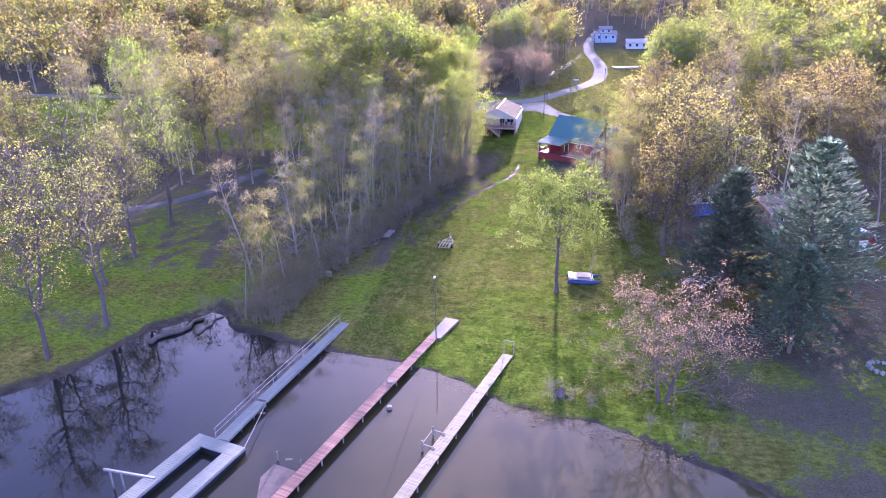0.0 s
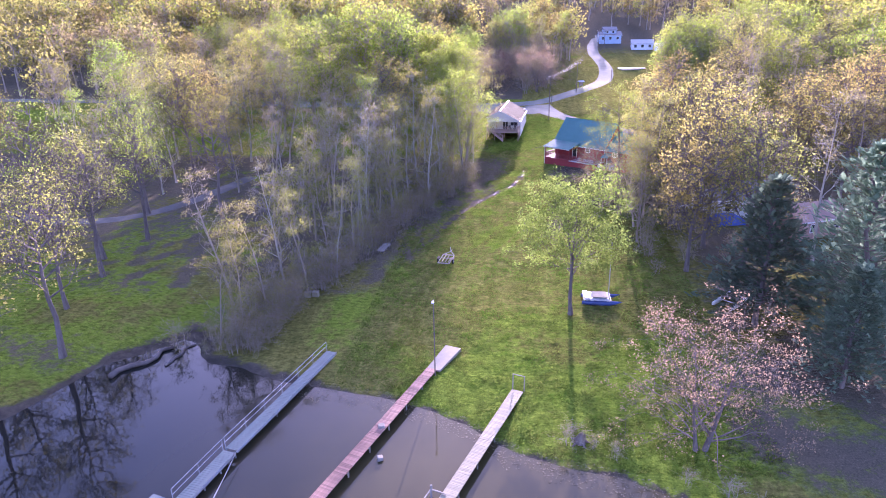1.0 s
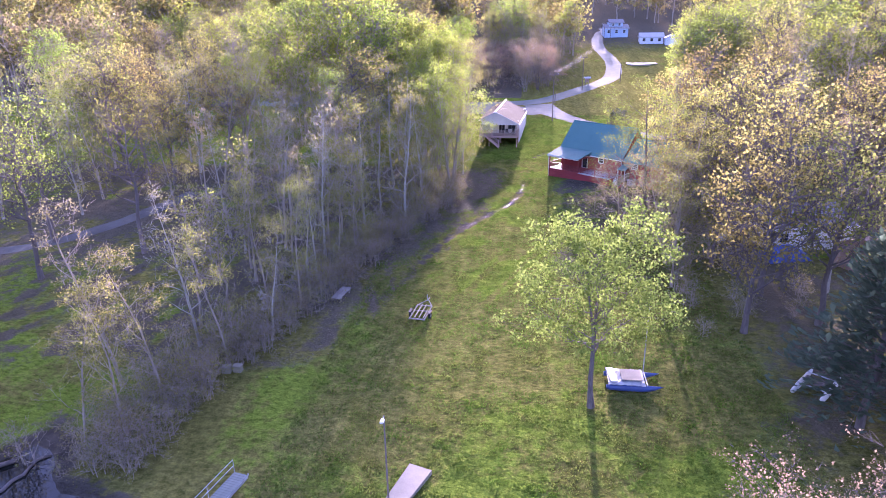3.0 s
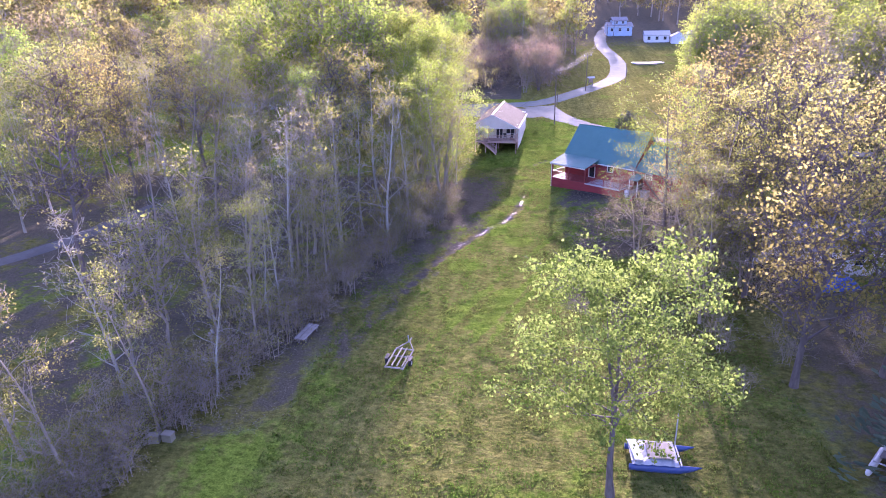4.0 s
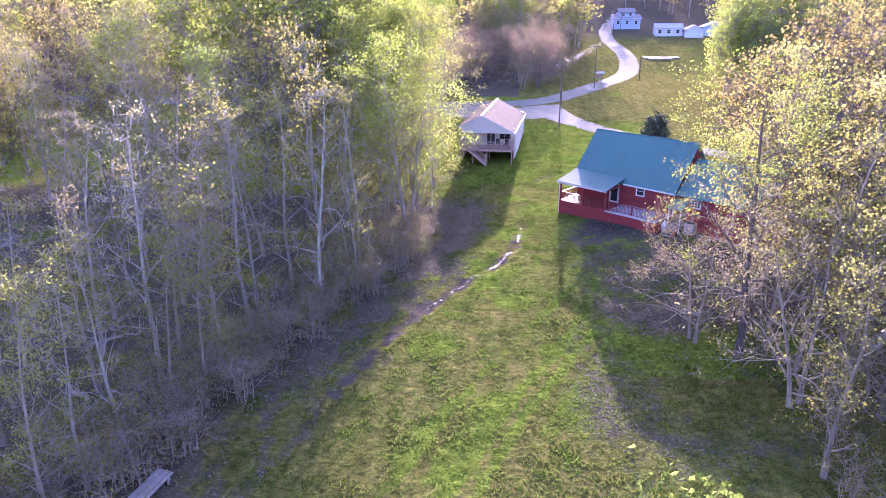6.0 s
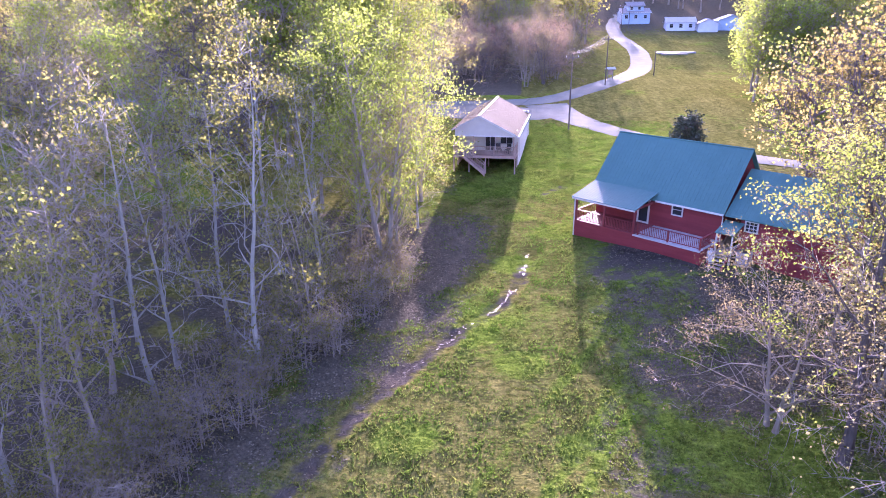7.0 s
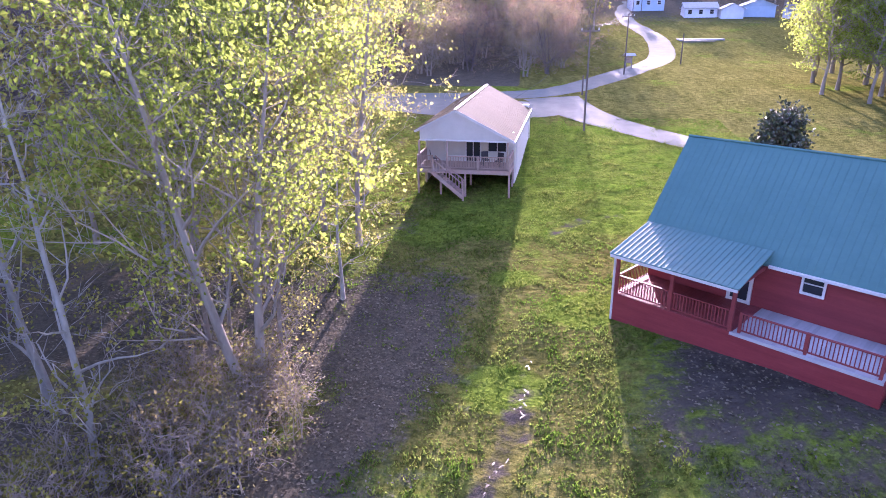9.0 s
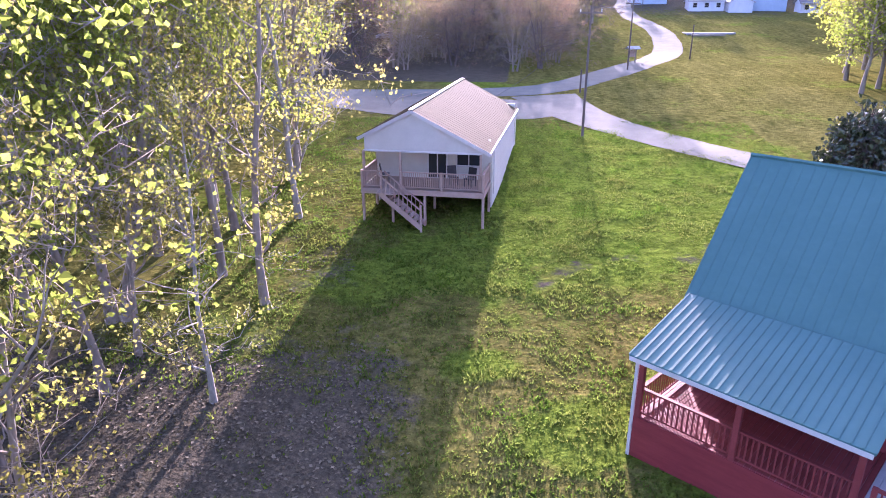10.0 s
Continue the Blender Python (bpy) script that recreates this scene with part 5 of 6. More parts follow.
for (a, b), (c, d) in zip(prof, prof[1:]):
    solid(bm, [(a, -1.4, b), (c, -1.4, d), (c, 1.4, d), (a, 1.4, b)], 0.06)
part("roof", bm, M_HOUSEWHITE, sh)
pv = [(-1.45, 1.8), (1.45, 1.8), (1.15, 2.5), (0, 2.9), (-1.15, 2.5)]
for y in (-1.2, 1.14):
    bm = bmesh.new()
    f1 = [bm.verts.new((a, y, b)) for a, b in pv]
    f2 = [bm.verts.new((a, y + 0.06, b)) for a, b in pv]
    bm.faces.new(f1)
    bm.faces.new(f2[::-1])
    for i in range(5):
        bm.faces.new((f1[i], f2[i], f2[(i + 1) % 5], f1[(i + 1) % 5]))
    part("gable_face", bm, M_RED, sh)
part("door", bm_new(((0, -1.23, 0.9), (1.2, 0.06, 1.7))), M_TRIM, sh)


# ---------- docks ----------
def plank_run(parent, a, b, width, z, material, pitch=0.145, seed=1, jitter=0.0, name="plank", thick=0.04, jig=1.0):
    """Cross planks from a to b."""
    r = random.Random(seed)
    a, b = Vector(a), Vector(b)
    d = b - a
    n = int(d.length / pitch)
    ang = math.atan2(d.y, d.x)
    me = mesh_of(bevel(bm_new(((0, 0, 0), (pitch - 0.012, width, thick))), 0.006), name, material)
    for i in range(n):
        p = a + d * ((i + 0.5) / n)
        m = Matrix.Translation((p.x, p.y, z + jig * r.gauss(0, 0.004))) @ Matrix.Rotation(ang + jig * r.gauss(0, 0.005 + 0.012 * jitter), 4, "Z") @ Matrix.Rotation(jig * r.gauss(0, 0.008), 4, "X")
        piece(name, me, parent, m)


def long_beam(bm, a, b, off, z, sx, sz):
    a, b = Vector(a), Vector(b)
    d = b - a
    nrm = Vector((-d.y, d.x)).normalized() * off
    c = (a + b) / 2 + nrm
    box(bm, (c.x, c.y, z), (d.length, sx, sz), math.degrees(math.atan2(d.y, d.x)))


# red plank pier
pb = thing("red_pier", 0, 0, 0, 0, "narrow pier of weathered red-brown planks on posts", "pier")
A, B = (-0.45, 60.5), (-9.9, 29.7)
bm = bmesh.new()
long_beam(bm, A, B, 0.34, 0.52, 0.06, 0.16)
long_beam(bm, A, B, -0.34, 0.52, 0.06, 0.16)
part("joist", bm, M_GREYWOOD, pb)
plank_run(pb, A, B, 0.98, 0.63, M_PLANKRED, 0.142, 3, 0.5)
for i in range(12):
    t = i / 11
    for s in (-0.4, 0.4):
        x, y = A[0] + (B[0] - A[0]) * t + s, A[1] + (B[1] - A[1]) * t
        part("pile", bm_new(((x, y, -0.25), (0.1, 0.1, 1.5))), M_GREYWOOD, pb)
slab = thing("concrete_ramp", 0.35, 62.2, 0, -18, "tan concrete ramp slab where the pier meets the lawn", "ramp")
bm = bmesh.new()
solid(bm, [(-0.7, -1.9, 0.64), (0.55, -1.9, 0.64), (0.9, 2.0, 0.95), (-0.7, 2.0, 0.95)], 0.35)
part("slab", bm, M_CONC, slab)

# pale plank pier
pc = thing("pale_pier", 0, 0, 0, 0, "narrow pier of bleached pale planks with a gate frame", "pier")
A, B = (7.24, 57.75), (-2.0, 29.6)
bm = bmesh.new()
for s in (-0.36, 0.36):
    long_beam(bm, A, B, s, 0.5, 0.06, 0.18)
part("joist", bm, M_GREYWOOD, pc)
plank_run(pc, A, B, 1.02, 0.62, M_PLANKPALE, 0.145, 4, 0.1)
for i in range(10):
    t = i / 9
    for s in (-0.44, 0.44):
        x, y = A[0] + (B[0] - A[0]) * t + s, A[1] + (B[1] - A[1]) * t
        part("pile", bm_new(((x, y, -0.25), (0.1, 0.1, 1.5))), M_GREYWOOD, pc)
gate = thing("gate_frame", 7.3, 57.9, 0.0, -18, "thin dark gate frame at the pier's land end", "gate")
for x in (-0.5, 0.5):
    part("post", bm_new(((x, 0, 1.1), (0.07, 0.07, 1.9))), M_GREYWOOD, gate)
part("bar", bm_new(((0, 0, 2.02), (1.1, 0.06, 0.06))), M_GREYWOOD, gate)
lad = thing("boat_fender_frame", 1.65, 44.2, 0, -18, "pipe mooring frame standing beside the pale pier", "frame")
for y in (-0.95, 0.95):
    part("pile", bm_new(((-0.2, y, 0.25), (0.12, 0.12, 1.6))), M_GREYWOOD, lad)
    part("cross_bar", bm_new(((0.35, y, 0.7), (1.1, 0.07, 0.07))), M_GREYWOOD, lad)
part("side_bar", bm_new(((-0.2, 0, 0.75), (0.07, 1.9, 0.07))), M_GREYWOOD, lad)

# aluminium gangway and U-shaped float
gw = thing("gangway", 0, 0, 0, 0, "grey two-part gangway with a pipe handrail on one side", "gangway")
for k, (A, B) in enumerate((((-10.4, 62.55), (-13.55, 47.75)), ((-13.6, 47.5), (-14.55, 42.2)))):
    bm = bmesh.new()
    for s in (-0.5, 0.5):
        long_beam(bm, A, B, s, 0.5, 0.06, 0.2)
    part("side_beam", bm, M_ALU, gw)
    plank_run(gw, A, B, 1.0, 0.62, M_PLANKGREY, 0.2, 5 + k, 0.0, jig=0.0)
    d = Vector((B[0] - A[0], B[1] - A[1]))
    nr = Vector((d.y, -d.x)).normalized() * 0.5
    n = max(2, int(d.length / 2.4))
    a3, b3 = Vector((A[0] + nr.x, A[1] + nr.y, 0)), Vector((B[0] + nr.x, B[1] + nr.y, 0))
    for z in (0.62 + 0.95, 0.62 + 0.5):
        bm = bmesh.new()
        tube(bm, [a3 + Vector((0, 0, z)), b3 + Vector((0, 0, z))], 0.024, 6)
        part("handrail", bm, M_ALU, gw)
    for i in range(n + 1):
        q = a3.lerp(b3, i / n)
        bm = bmesh.new()
        tube(bm, [(q.x, q.y, 0.45), (q.x, q.y, 1.58)], 0.022, 6)
        part("rail_post", bm, M_ALU, gw)
    for t in (0.0, 0.33, 0.66):
        q = a3.lerp(b3, t)
        part("leg", bm_new(((q.x + 0.9, q.y, -0.2), (0.07, 0.07, 1.5))), M_ALU, gw)
fl = thing("floating_dock", -16.71, 42.77, 0, -16.0, "U-shaped grey floating dock on black plastic floats", "dock")
for nm, cx, cy, w, d in (("cross_deck", 2.29, -0.6, 4.58, 1.2), ("arm_deck", 0.6, -7.0, 1.2, 11.6), ("arm_deck", 3.98, -7.0, 1.2, 11.6)):
    shear = 0.0
    part(nm, bm_new(((cx, cy, 0.56), (w, d, 0.06))), M_ALU, fl)
    part("float", bm_new(((cx, cy, 0.2), (w - 0.06, d - 0.06, 0.62))), M_BLACK, fl)
    for q in (-1, 1):
        part("edge_rail", bm_new(((cx + q * (w / 2 + 0.02), cy, 0.5), (0.04, d, 0.16))), M_ALU, fl)
    if nm == "arm_deck":
        plank_run(fl, (cx, cy + d / 2), (cx, cy - d / 2), w - 0.02, 0.615, M_PLANKGREY, 0.2, int(cx * 10), 0, jig=0.0)
    else:
        plank_run(fl, (cx - w / 2, cy), (cx + w / 2, cy), d - 0.02, 0.615, M_PLANKGREY, 0.2, 9, 0, jig=0.0)
lift = thing("boat_lift_bar", -18.6, 36.6, 0, -6, "long grey beam on posts at the floating dock", "frame")
part("beam", bm_new(((0, 0, 1.65), (4.2, 0.14, 0.14))), M_ALU, lift)
for x in (-1.6, -0.7):
    part("post", bm_new(((x, 0, 0.6), (0.09, 0.09, 2.0))), M_ALU, lift)
rope = thing("mooring_line", 0, 0, 0, 0, "slack mooring line from gangway to float", "rope")
bm = bmesh.new()
P, Q = Vector((-13.0, 47.5, 0.7)), Vector((-12.4, 41.6, 0.62))
tube(bm, [P.lerp(Q, i / 8) - Vector((0, 0, 0.08 * math.sin(math.pi * i / 8))) for i in range(9)], 0.025, 5)
part("line", bm, M_TARP, rope)
sp = thing("swim_platform", -9.2, 38.6, 0, -18, "half-sunken dark wooden swim platform beside the red pier", "platform")
part("deck", bm_new(((0, 0, -0.03), (2.2, 3.6, 0.1), 0, 0.8, -1.2)), M_POLE, sp)
for x, y in ((-1.1, 2.2), (1.1, 2.2)):
    part("post", bm_new(((x, y, 0.3), (0.09, 0.09, 1.1))), M_GREYWOOD, sp)
part("rail", bm_new(((0, 2.2, 0.5), (0.5, 0.1, 0.1), 30)), M_GREYWOOD, sp)
for x, y, s, z in ((-2.55, 48.6, 0.42, 0), (-3.1, 51.6, 0.5, 0.56)):
    bx = thing("float_box", x, y, z, 20, "small grey float box lying in the shallows", "box", "float boxes by the pier")
    part("shell", bevel(bm_new(((0, 0, 0.1), (s, s, 0.3))), 0.04), M_GREYWOOD, bx)
    part("top_plate", bm_new(((0, 0, 0.262), (s * 0.8, s * 0.8, 0.03))), M_CONC, bx)
lp = thing("lamp_post", -0.07, 59.75, 0.3, 0, "tall thin grey lamp post at the pier's land end", "lamp post")
bm = bmesh.new()
tube(bm, [(0, 0, 0), (0, 0, 7.5)], [0.06, 0.04], 7)
part("pole", bm, M_POLE, lp)
part("arm", bm_new(((0, -0.2, 7.45), (0.04, 0.4, 0.04))), M_ALU, lp)
part("head", bevel(bm_new(((0, -0.4, 7.42), (0.2, 0.36, 0.13))), 0.03), M_WHITE, lp)


# ---------- things on the lawn ----------
def hull_mesh(length, r, material):
    bm = bmesh.new()
    n = 10
    pts, rad = [], []
    for i in range(n + 1):
        t = i / n
        pts.append((length * (t - 0.5), 0, 0.25 * max(0, t - 0.6) ** 2 * 4))
        rad.append(max(0.02, r * min(1, 0.75 + t) * (1 - max(0, (t - 0.62) / 0.38) ** 2.2)))
    tube(bm, pts, rad, 8)
    for v in bm.verts:
        v.co.z *= 1.35
    return mesh_of(bm, "hull", material, True)


def catamaran(x, y, rz, hull_mat, label, tarp, mast):
    z = ground_z(x, y)
    ob = thing("catamaran", x, y, z, rz, label, "boat")
    me = hull_mesh(4.1, 0.2, hull_mat)
    for s in (-0.95, 0.95):
        piece("hull", me, ob, pose(0, s, 0.3))
    for q in (-1.1, 0.9):
        bm = bmesh.new()
        tube(bm, [(q, -1.0, 0.62), (q, 1.0, 0.62)], 0.05, 8)
        part("cross_beam", bm, M_ALU, ob)
    if tarp:
        r = random.Random(3)
        bm = bmesh.new()
        bmesh.ops.create_grid(bm, x_segments=14, y_segments=9, size=1.0, matrix=Matrix.LocRotScale((-0.6, 0, 0.74), None, (1.35, 1.15, 1)))
        for v in bm.verts:
            v.co.z += r.gauss(0, 0.03) - 0.35 * max(0, abs(v.co.y) - 0.9)
        bmesh.ops.solidify(bm, geom=bm.faces[:], thickness=0.02)
        part("tarp", bm, M_TARP, ob)
        part("trampoline_board", bm_new(((-0.2, 0, 0.86), (1.5, 1.5, 0.06))), M_CONC, ob)
        part("fold", bm_new(((-1.6, 0, 0.8), (0.5, 1.9, 0.08), 6)), M_DECK, ob)
    else:
        part("trampoline", bm_new(((-0.1, 0, 0.66), (0.9, 1.7, 0.02))), M_DARKPAINT, ob)
    if mast:
        bm = bmesh.new()
        tube(bm, [(0.8, 0.6, 0.65), (0.75, 0.6, 6.6)], 0.04, 6)
        part("mast", bm, M_ALU, ob)
    return ob


catamaran(15.7, 74.4, 0, M_BLUE, "blue-hulled catamaran covered with a pale tarp on the grass", True, True)
catamaran(29.0, 75.0, 50, M_WHITE, "white-hulled catamaran frame lying near the pines", False, False)

z = ground_z(-2.1, 85)
tr = thing("boat_trailer", -2.05, 84.4, z, -6, "dull grey boat trailer with pale wooden bunks on the lawn", "trailer")
part("frame", bm_new(((-0.7, -0.6, 0.45), (0.07, 3.0, 0.1)), ((0.7, -0.6, 0.45), (0.07, 3.0, 0.1)), ((0, -2.0, 0.45), (1.5, 0.07, 0.1)), ((0, -0.3, 0.45), (1.5, 0.07, 0.1)), ((0, 0.85, 0.45), (1.5, 0.07, 0.1))), M_GREYWOOD, tr)
part("tongue", bm_new(((-0.34, 1.55, 0.45), (0.07, 1.6, 0.08), -27), ((0.34, 1.55, 0.45), (0.07, 1.6, 0.08), 27), ((0, 2.4, 0.45), (0.08, 0.7, 0.08))), M_GREYWOOD, tr)
for x, ln in ((-0.6, 1.7), (-0.2, 2.8), (0.2, 2.8), (0.6, 1.7)):
    part("bunk", bevel(bm_new(((x, -2.0 + ln / 2, 0.6), (0.11, ln, 0.1))), 0.02), M_PLANKPALE, tr)
for x in (-0.92, 0.92):
    bm = bmesh.new()
    tube(bm, [(x - 0.1, -0.8, 0.3), (x + 0.1, -0.8, 0.3)], 0.3, 14)
    wh = part("wheel", bm, M_TYRE, tr)
    bm = bmesh.new()
    tube(bm, [(x - 0.11, -0.8, 0.3), (x + 0.11, -0.8, 0.3)], 0.15, 10)
    part("rim", bm, M_ALU, wh)
    part("mudguard", bm_new(((x, -0.8, 0.66), (0.26, 0.75, 0.04))), M_POLE, tr)
part("winch_post", bm_new(((0, 1.9, 0.8), (0.07, 0.07, 0.75), 0, 15)), M_ALU, tr)

lg = thing("fallen_log", -17.7, 85.6, ground_z(-17.7, 85.6), -38, "mossy grey-brown fallen log on the wood's floor", "log")
bm = bmesh.new()
tube(bm, [(-2.1, 0.1, 0.16), (-1.2, -0.05, 0.2), (0.1, 0.04, 0.2), (1.2, -0.03, 0.18), (2.1, 0.1, 0.15)], [0.13, 0.19, 0.2, 0.18, 0.12], 9)
part("stem", bm, M_BARK, lg, smooth=True)
bm = bmesh.new()
tube(bm, [(0.6, 0.0, 0.3), (0.85, 0.12, 0.62), (0.95, 0.3, 0.8)], [0.06, 0.045, 0.02], 6)
part("broken_limb", bm, M_BARK, lg)

z = ground_z(-10.8, 87.5)
bn = thing("dock_section", -10.8, 87.5, z, -12, "old grey-green dock section leaning at the wood's edge", "dock section")
for i in range(5):
    part("board", bm_new(((-0.4 + 0.2 * i, 0, 0.42 + 0.03 * (i % 2)), (0.18, 2.5, 0.04), 0, 4)), M_GREYWOOD, bn)
part("bearer", bm_new(((0, -0.9, 0.3), (1.1, 0.09, 0.12)), ((0, 0.9, 0.42), (1.1, 0.09, 0.12))), M_GREYWOOD, bn)
part("trestle", bm_new(((-0.4, -0.9, 0.1), (0.09, 0.09, 0.5)), ((0.4, -0.9, 0.1), (0.09, 0.09, 0.5)), ((-0.4, 0.9, 0.15), (0.09, 0.09, 0.6)), ((0.4, 0.9, 0.15), (0.09, 0.09, 0.6))), M_GREYWOOD, bn)
for dx, r in ((0, 10), (0.85, -5)):
    x, y = -16.4 + dx, 73.5 + dx * 0.25
    cb = thing("crate", x, y, ground_z(x, y), r, "pale weathered crate at the wood's edge", "crate", "crates at the wood's edge")
    part("side", bevel(bm_new(((0, 0, 0.28), (0.7, 0.5, 0.56))), 0.02), M_PLANKPALE, cb)
    part("lid", bm_new(((0, 0, 0.58), (0.74, 0.54, 0.05))), M_CONC, cb)
for x, y, rz, ln, r, m in ((-18.4, 86.3, 120, 3.4, 0.17, M_PALE), (-18.8, 71.2, 20, 1.8, 0.09, M_PALE), (-28.0, 59.8, 62, 6.5, 0.26, M_DARKBARK), (-25.2, 61.5, 80, 4.2, 0.13, M_DARKBARK), (-5.8, 112.0, 75, 2.6, 0.12, M_PALE), (-20, 95, 150, 4, 0.15, M_BARK), (-21, 101, 40, 3.5, 0.14, M_BARK)):
    lg = thing("fallen_log", x, y, max(0, ground_z(x, y)), rz, "fallen grey log lying on the ground", "log", "fallen logs")
    bm = bmesh.new()
    rr = random.Random(int(x * 10))
    tube(bm, [(ln * (i / 6 - 0.5), rr.gauss(0, 0.05) * ln, r * 0.7 + rr.gauss(0, 0.03)) for i in range(7)], [r * (1.1 - 0.08 * i) for i in range(7)], 8)
    part("stem", bm, m, lg, smooth=True)
    for _ in range(3):
        bm = bmesh.new()
        q = rr.uniform(-0.4, 0.4) * ln
        tube(bm, [(q, 0, r), (q + rr.uniform(0.2, 0.6), rr.gauss(0, 0.5), r + rr.uniform(0.3, 0.9))], [r * 0.3, 0.02], 5)
        part("stub", bm, m, lg)
cn = thing("canoe", 30.9, 105.3, ground_z(30.9, 105.3), 40, "upturned white canoe under the oaks", "boat")
piece("shell", hull_mesh(4.2, 0.42, M_WHITE), cn, pose(0, 0, 0.22))
bm = bmesh.new()
tube(bm, [(-2.0, 0, 0.78), (2.0, 0, 0.74)], 0.03, 5)
part("keel", bm, M_DECK, cn)
tp = thing("covered_pile", 35.2, 100.0, ground_z(35.2, 100), 15, "pile of gear under a dark blue tarp", "tarp")
bm = bmesh.new()
bmesh.ops.create_grid(bm, x_segments=14, y_segments=12, size=1.0, matrix=Matrix.LocRotScale((0, 0, 0), None, (2.4, 1.6, 1)))
for v in bm.verts:
    e = max(abs(v.co.x) / 2.4, abs(v.co.y) / 1.6)
    v.co.z = 1.2 * max(0, 1 - e ** 4) + 0.15 * noise.noise((v.co.x, v.co.y, 3)) * (1 - e) + 0.02
part("sheet", bm, M_BLUETARP, tp)
part("gear", bm_new(((0, 0, 0.45), (3.4, 2.2, 0.9))), M_GREYWOOD, tp)
fp = thing("fire_ring", 40.6, 57.8, ground_z(40.6, 57.8), 0, "ring of dark field stones with ash", "fire pit")
rr = random.Random(8)
for i in range(13):
    bm = bmesh.new()
    bmesh.ops.create_icosphere(bm, subdivisions=1, radius=0.27)
    for v in bm.verts:
        v.co *= rr.uniform(0.8, 1.15)
    ob = part("stone", bm, M_STONE, fp)
    ob.location = (1.0 * math.cos(i * 0.483), 1.0 * math.sin(i * 0.483), 0.1)


# ---------- poles, wires, cars ----------
def utility_pole(x, y, top, label, arm=True, group="utility poles along the road"):
    z = ground_z(x, y)
    ob = thing("utility_pole", x, y, z - 0.2, 20, label, "utility pole", group)
    bm = bmesh.new()
    tube(bm, [(0, 0, 0), (0, 0, top - z + 0.2)], [0.11, 0.075], 8)
    part("pole", bm, M_POLE, ob)
    if arm:
        part("crossarm", bm_new(((0, 0, top - z - 0.3), (1.9, 0.1, 0.12))), M_POLE, ob)
        for q in (-0.85, 0, 0.85):
            bm = bmesh.new()
            tube(bm, [(q, 0, top - z - 0.25), (q, 0, top - z - 0.02)], 0.05, 6)
            part("insulator", bm, M_WHITE, ob)
    return Vector((x, y, top))


P1 = utility_pole(12.2, 163.1, 16.6, "tall dark wooden utility pole beside the driveway")
P2 = utility_pole(20.6, 197.5, 17.5, "tall dark wooden utility pole beside the road")
P3 = utility_pole(35.0, 289.0, 23.5, "distant wooden utility pole with crossarms")
P4 = utility_pole(37.5, 291.0, 23.2, "distant wooden utility pole with crossarms")
utility_pole(31.8, 212.7, 14.2, "thin leaning pole standing in the field", False)
utility_pole(13.3, 180.0, 10.6, "short dark post at the road junction", False)


def wire(a, b, sag, off):
    ob = thing("power_line", 0, 0, 0, 0, "thin sagging power line between poles", "wire", "power lines")
    bm = bmesh.new()
    pts = [a.lerp(b, i / 14) + Vector((off, 0, -sag * 4 * (i / 14) * (1 - i / 14))) for i in range(15)]
    tube(bm, pts, 0.014, 4)
    part("strand", bm, M_WIRE, ob)


for o in (-0.6, 0, 0.6):
    wire(P1, P2, 0.5, o)
    wire(P2, P3, 2.2, o)
wire(P1 - Vector((0, 0, 1.2)), Vector((-8, 169, 15.5)), 0.8, 0)
wire(P1 - Vector((0, 0, 0.8)), Vector((5.4, 160.3, 10.3)), 0.5, 0)


def car(x, y, rz, paint, label):
    z = ground_z(x, y) + 0.07
    ob = thing("car", x, y, z, rz, label, "car", "parked cars")
    bm = bmesh.new()
    prof = [(-2.2, 0.35), (-2.25, 0.75), (-1.9, 0.95), (-1.3, 1.0), (-0.7, 1.45), (0.9, 1.48), (1.6, 1.0), (2.15, 0.9), (2.25, 0.4)]
    f1 = [bm.verts.new((a, -0.85 + 0.12 * max(0, b - 0.95), b)) for a, b in prof]
    f2 = [bm.verts.new((a, 0.85 - 0.12 * max(0, b - 0.95), b)) for a, b in prof]
    bm.faces.new(f1)
    bm.faces.new(f2[::-1])
    for i in range(len(prof)):
        j = (i + 1) % len(prof)
        bm.faces.new((f1[i], f2[i], f2[j], f1[j]))
    part("body", bm, paint, ob)
    part("side_window", bm_new(((0.1, -0.8, 1.22), (1.7, 0.06, 0.32)), ((0.1, 0.8, 1.22), (1.7, 0.06, 0.32))), M_GLASS, ob)
    part("windscreen", bm_new(((-1.02, 0, 1.24), (0.62, 1.35, 0.03), 0, 0, -37), ((1.27, 0, 1.26), (0.7, 1.35, 0.03), 0, 0, 34)), M_GLASS, ob)
    for a in (-1.4, 1.4):
        for b in (-0.8, 0.8):
            bm = bmesh.new()
            tube(bm, [(a, b - 0.1, 0.32), (a, b + 0.1, 0.32)], 0.32, 14)
            wh = part("wheel", bm, M_TYRE, ob)
            bm = bmesh.new()
            tube(bm, [(a, b - 0.11, 0.32), (a, b + 0.11, 0.32)], 0.18, 10)
            part("rim", bm, M_ALU, wh)


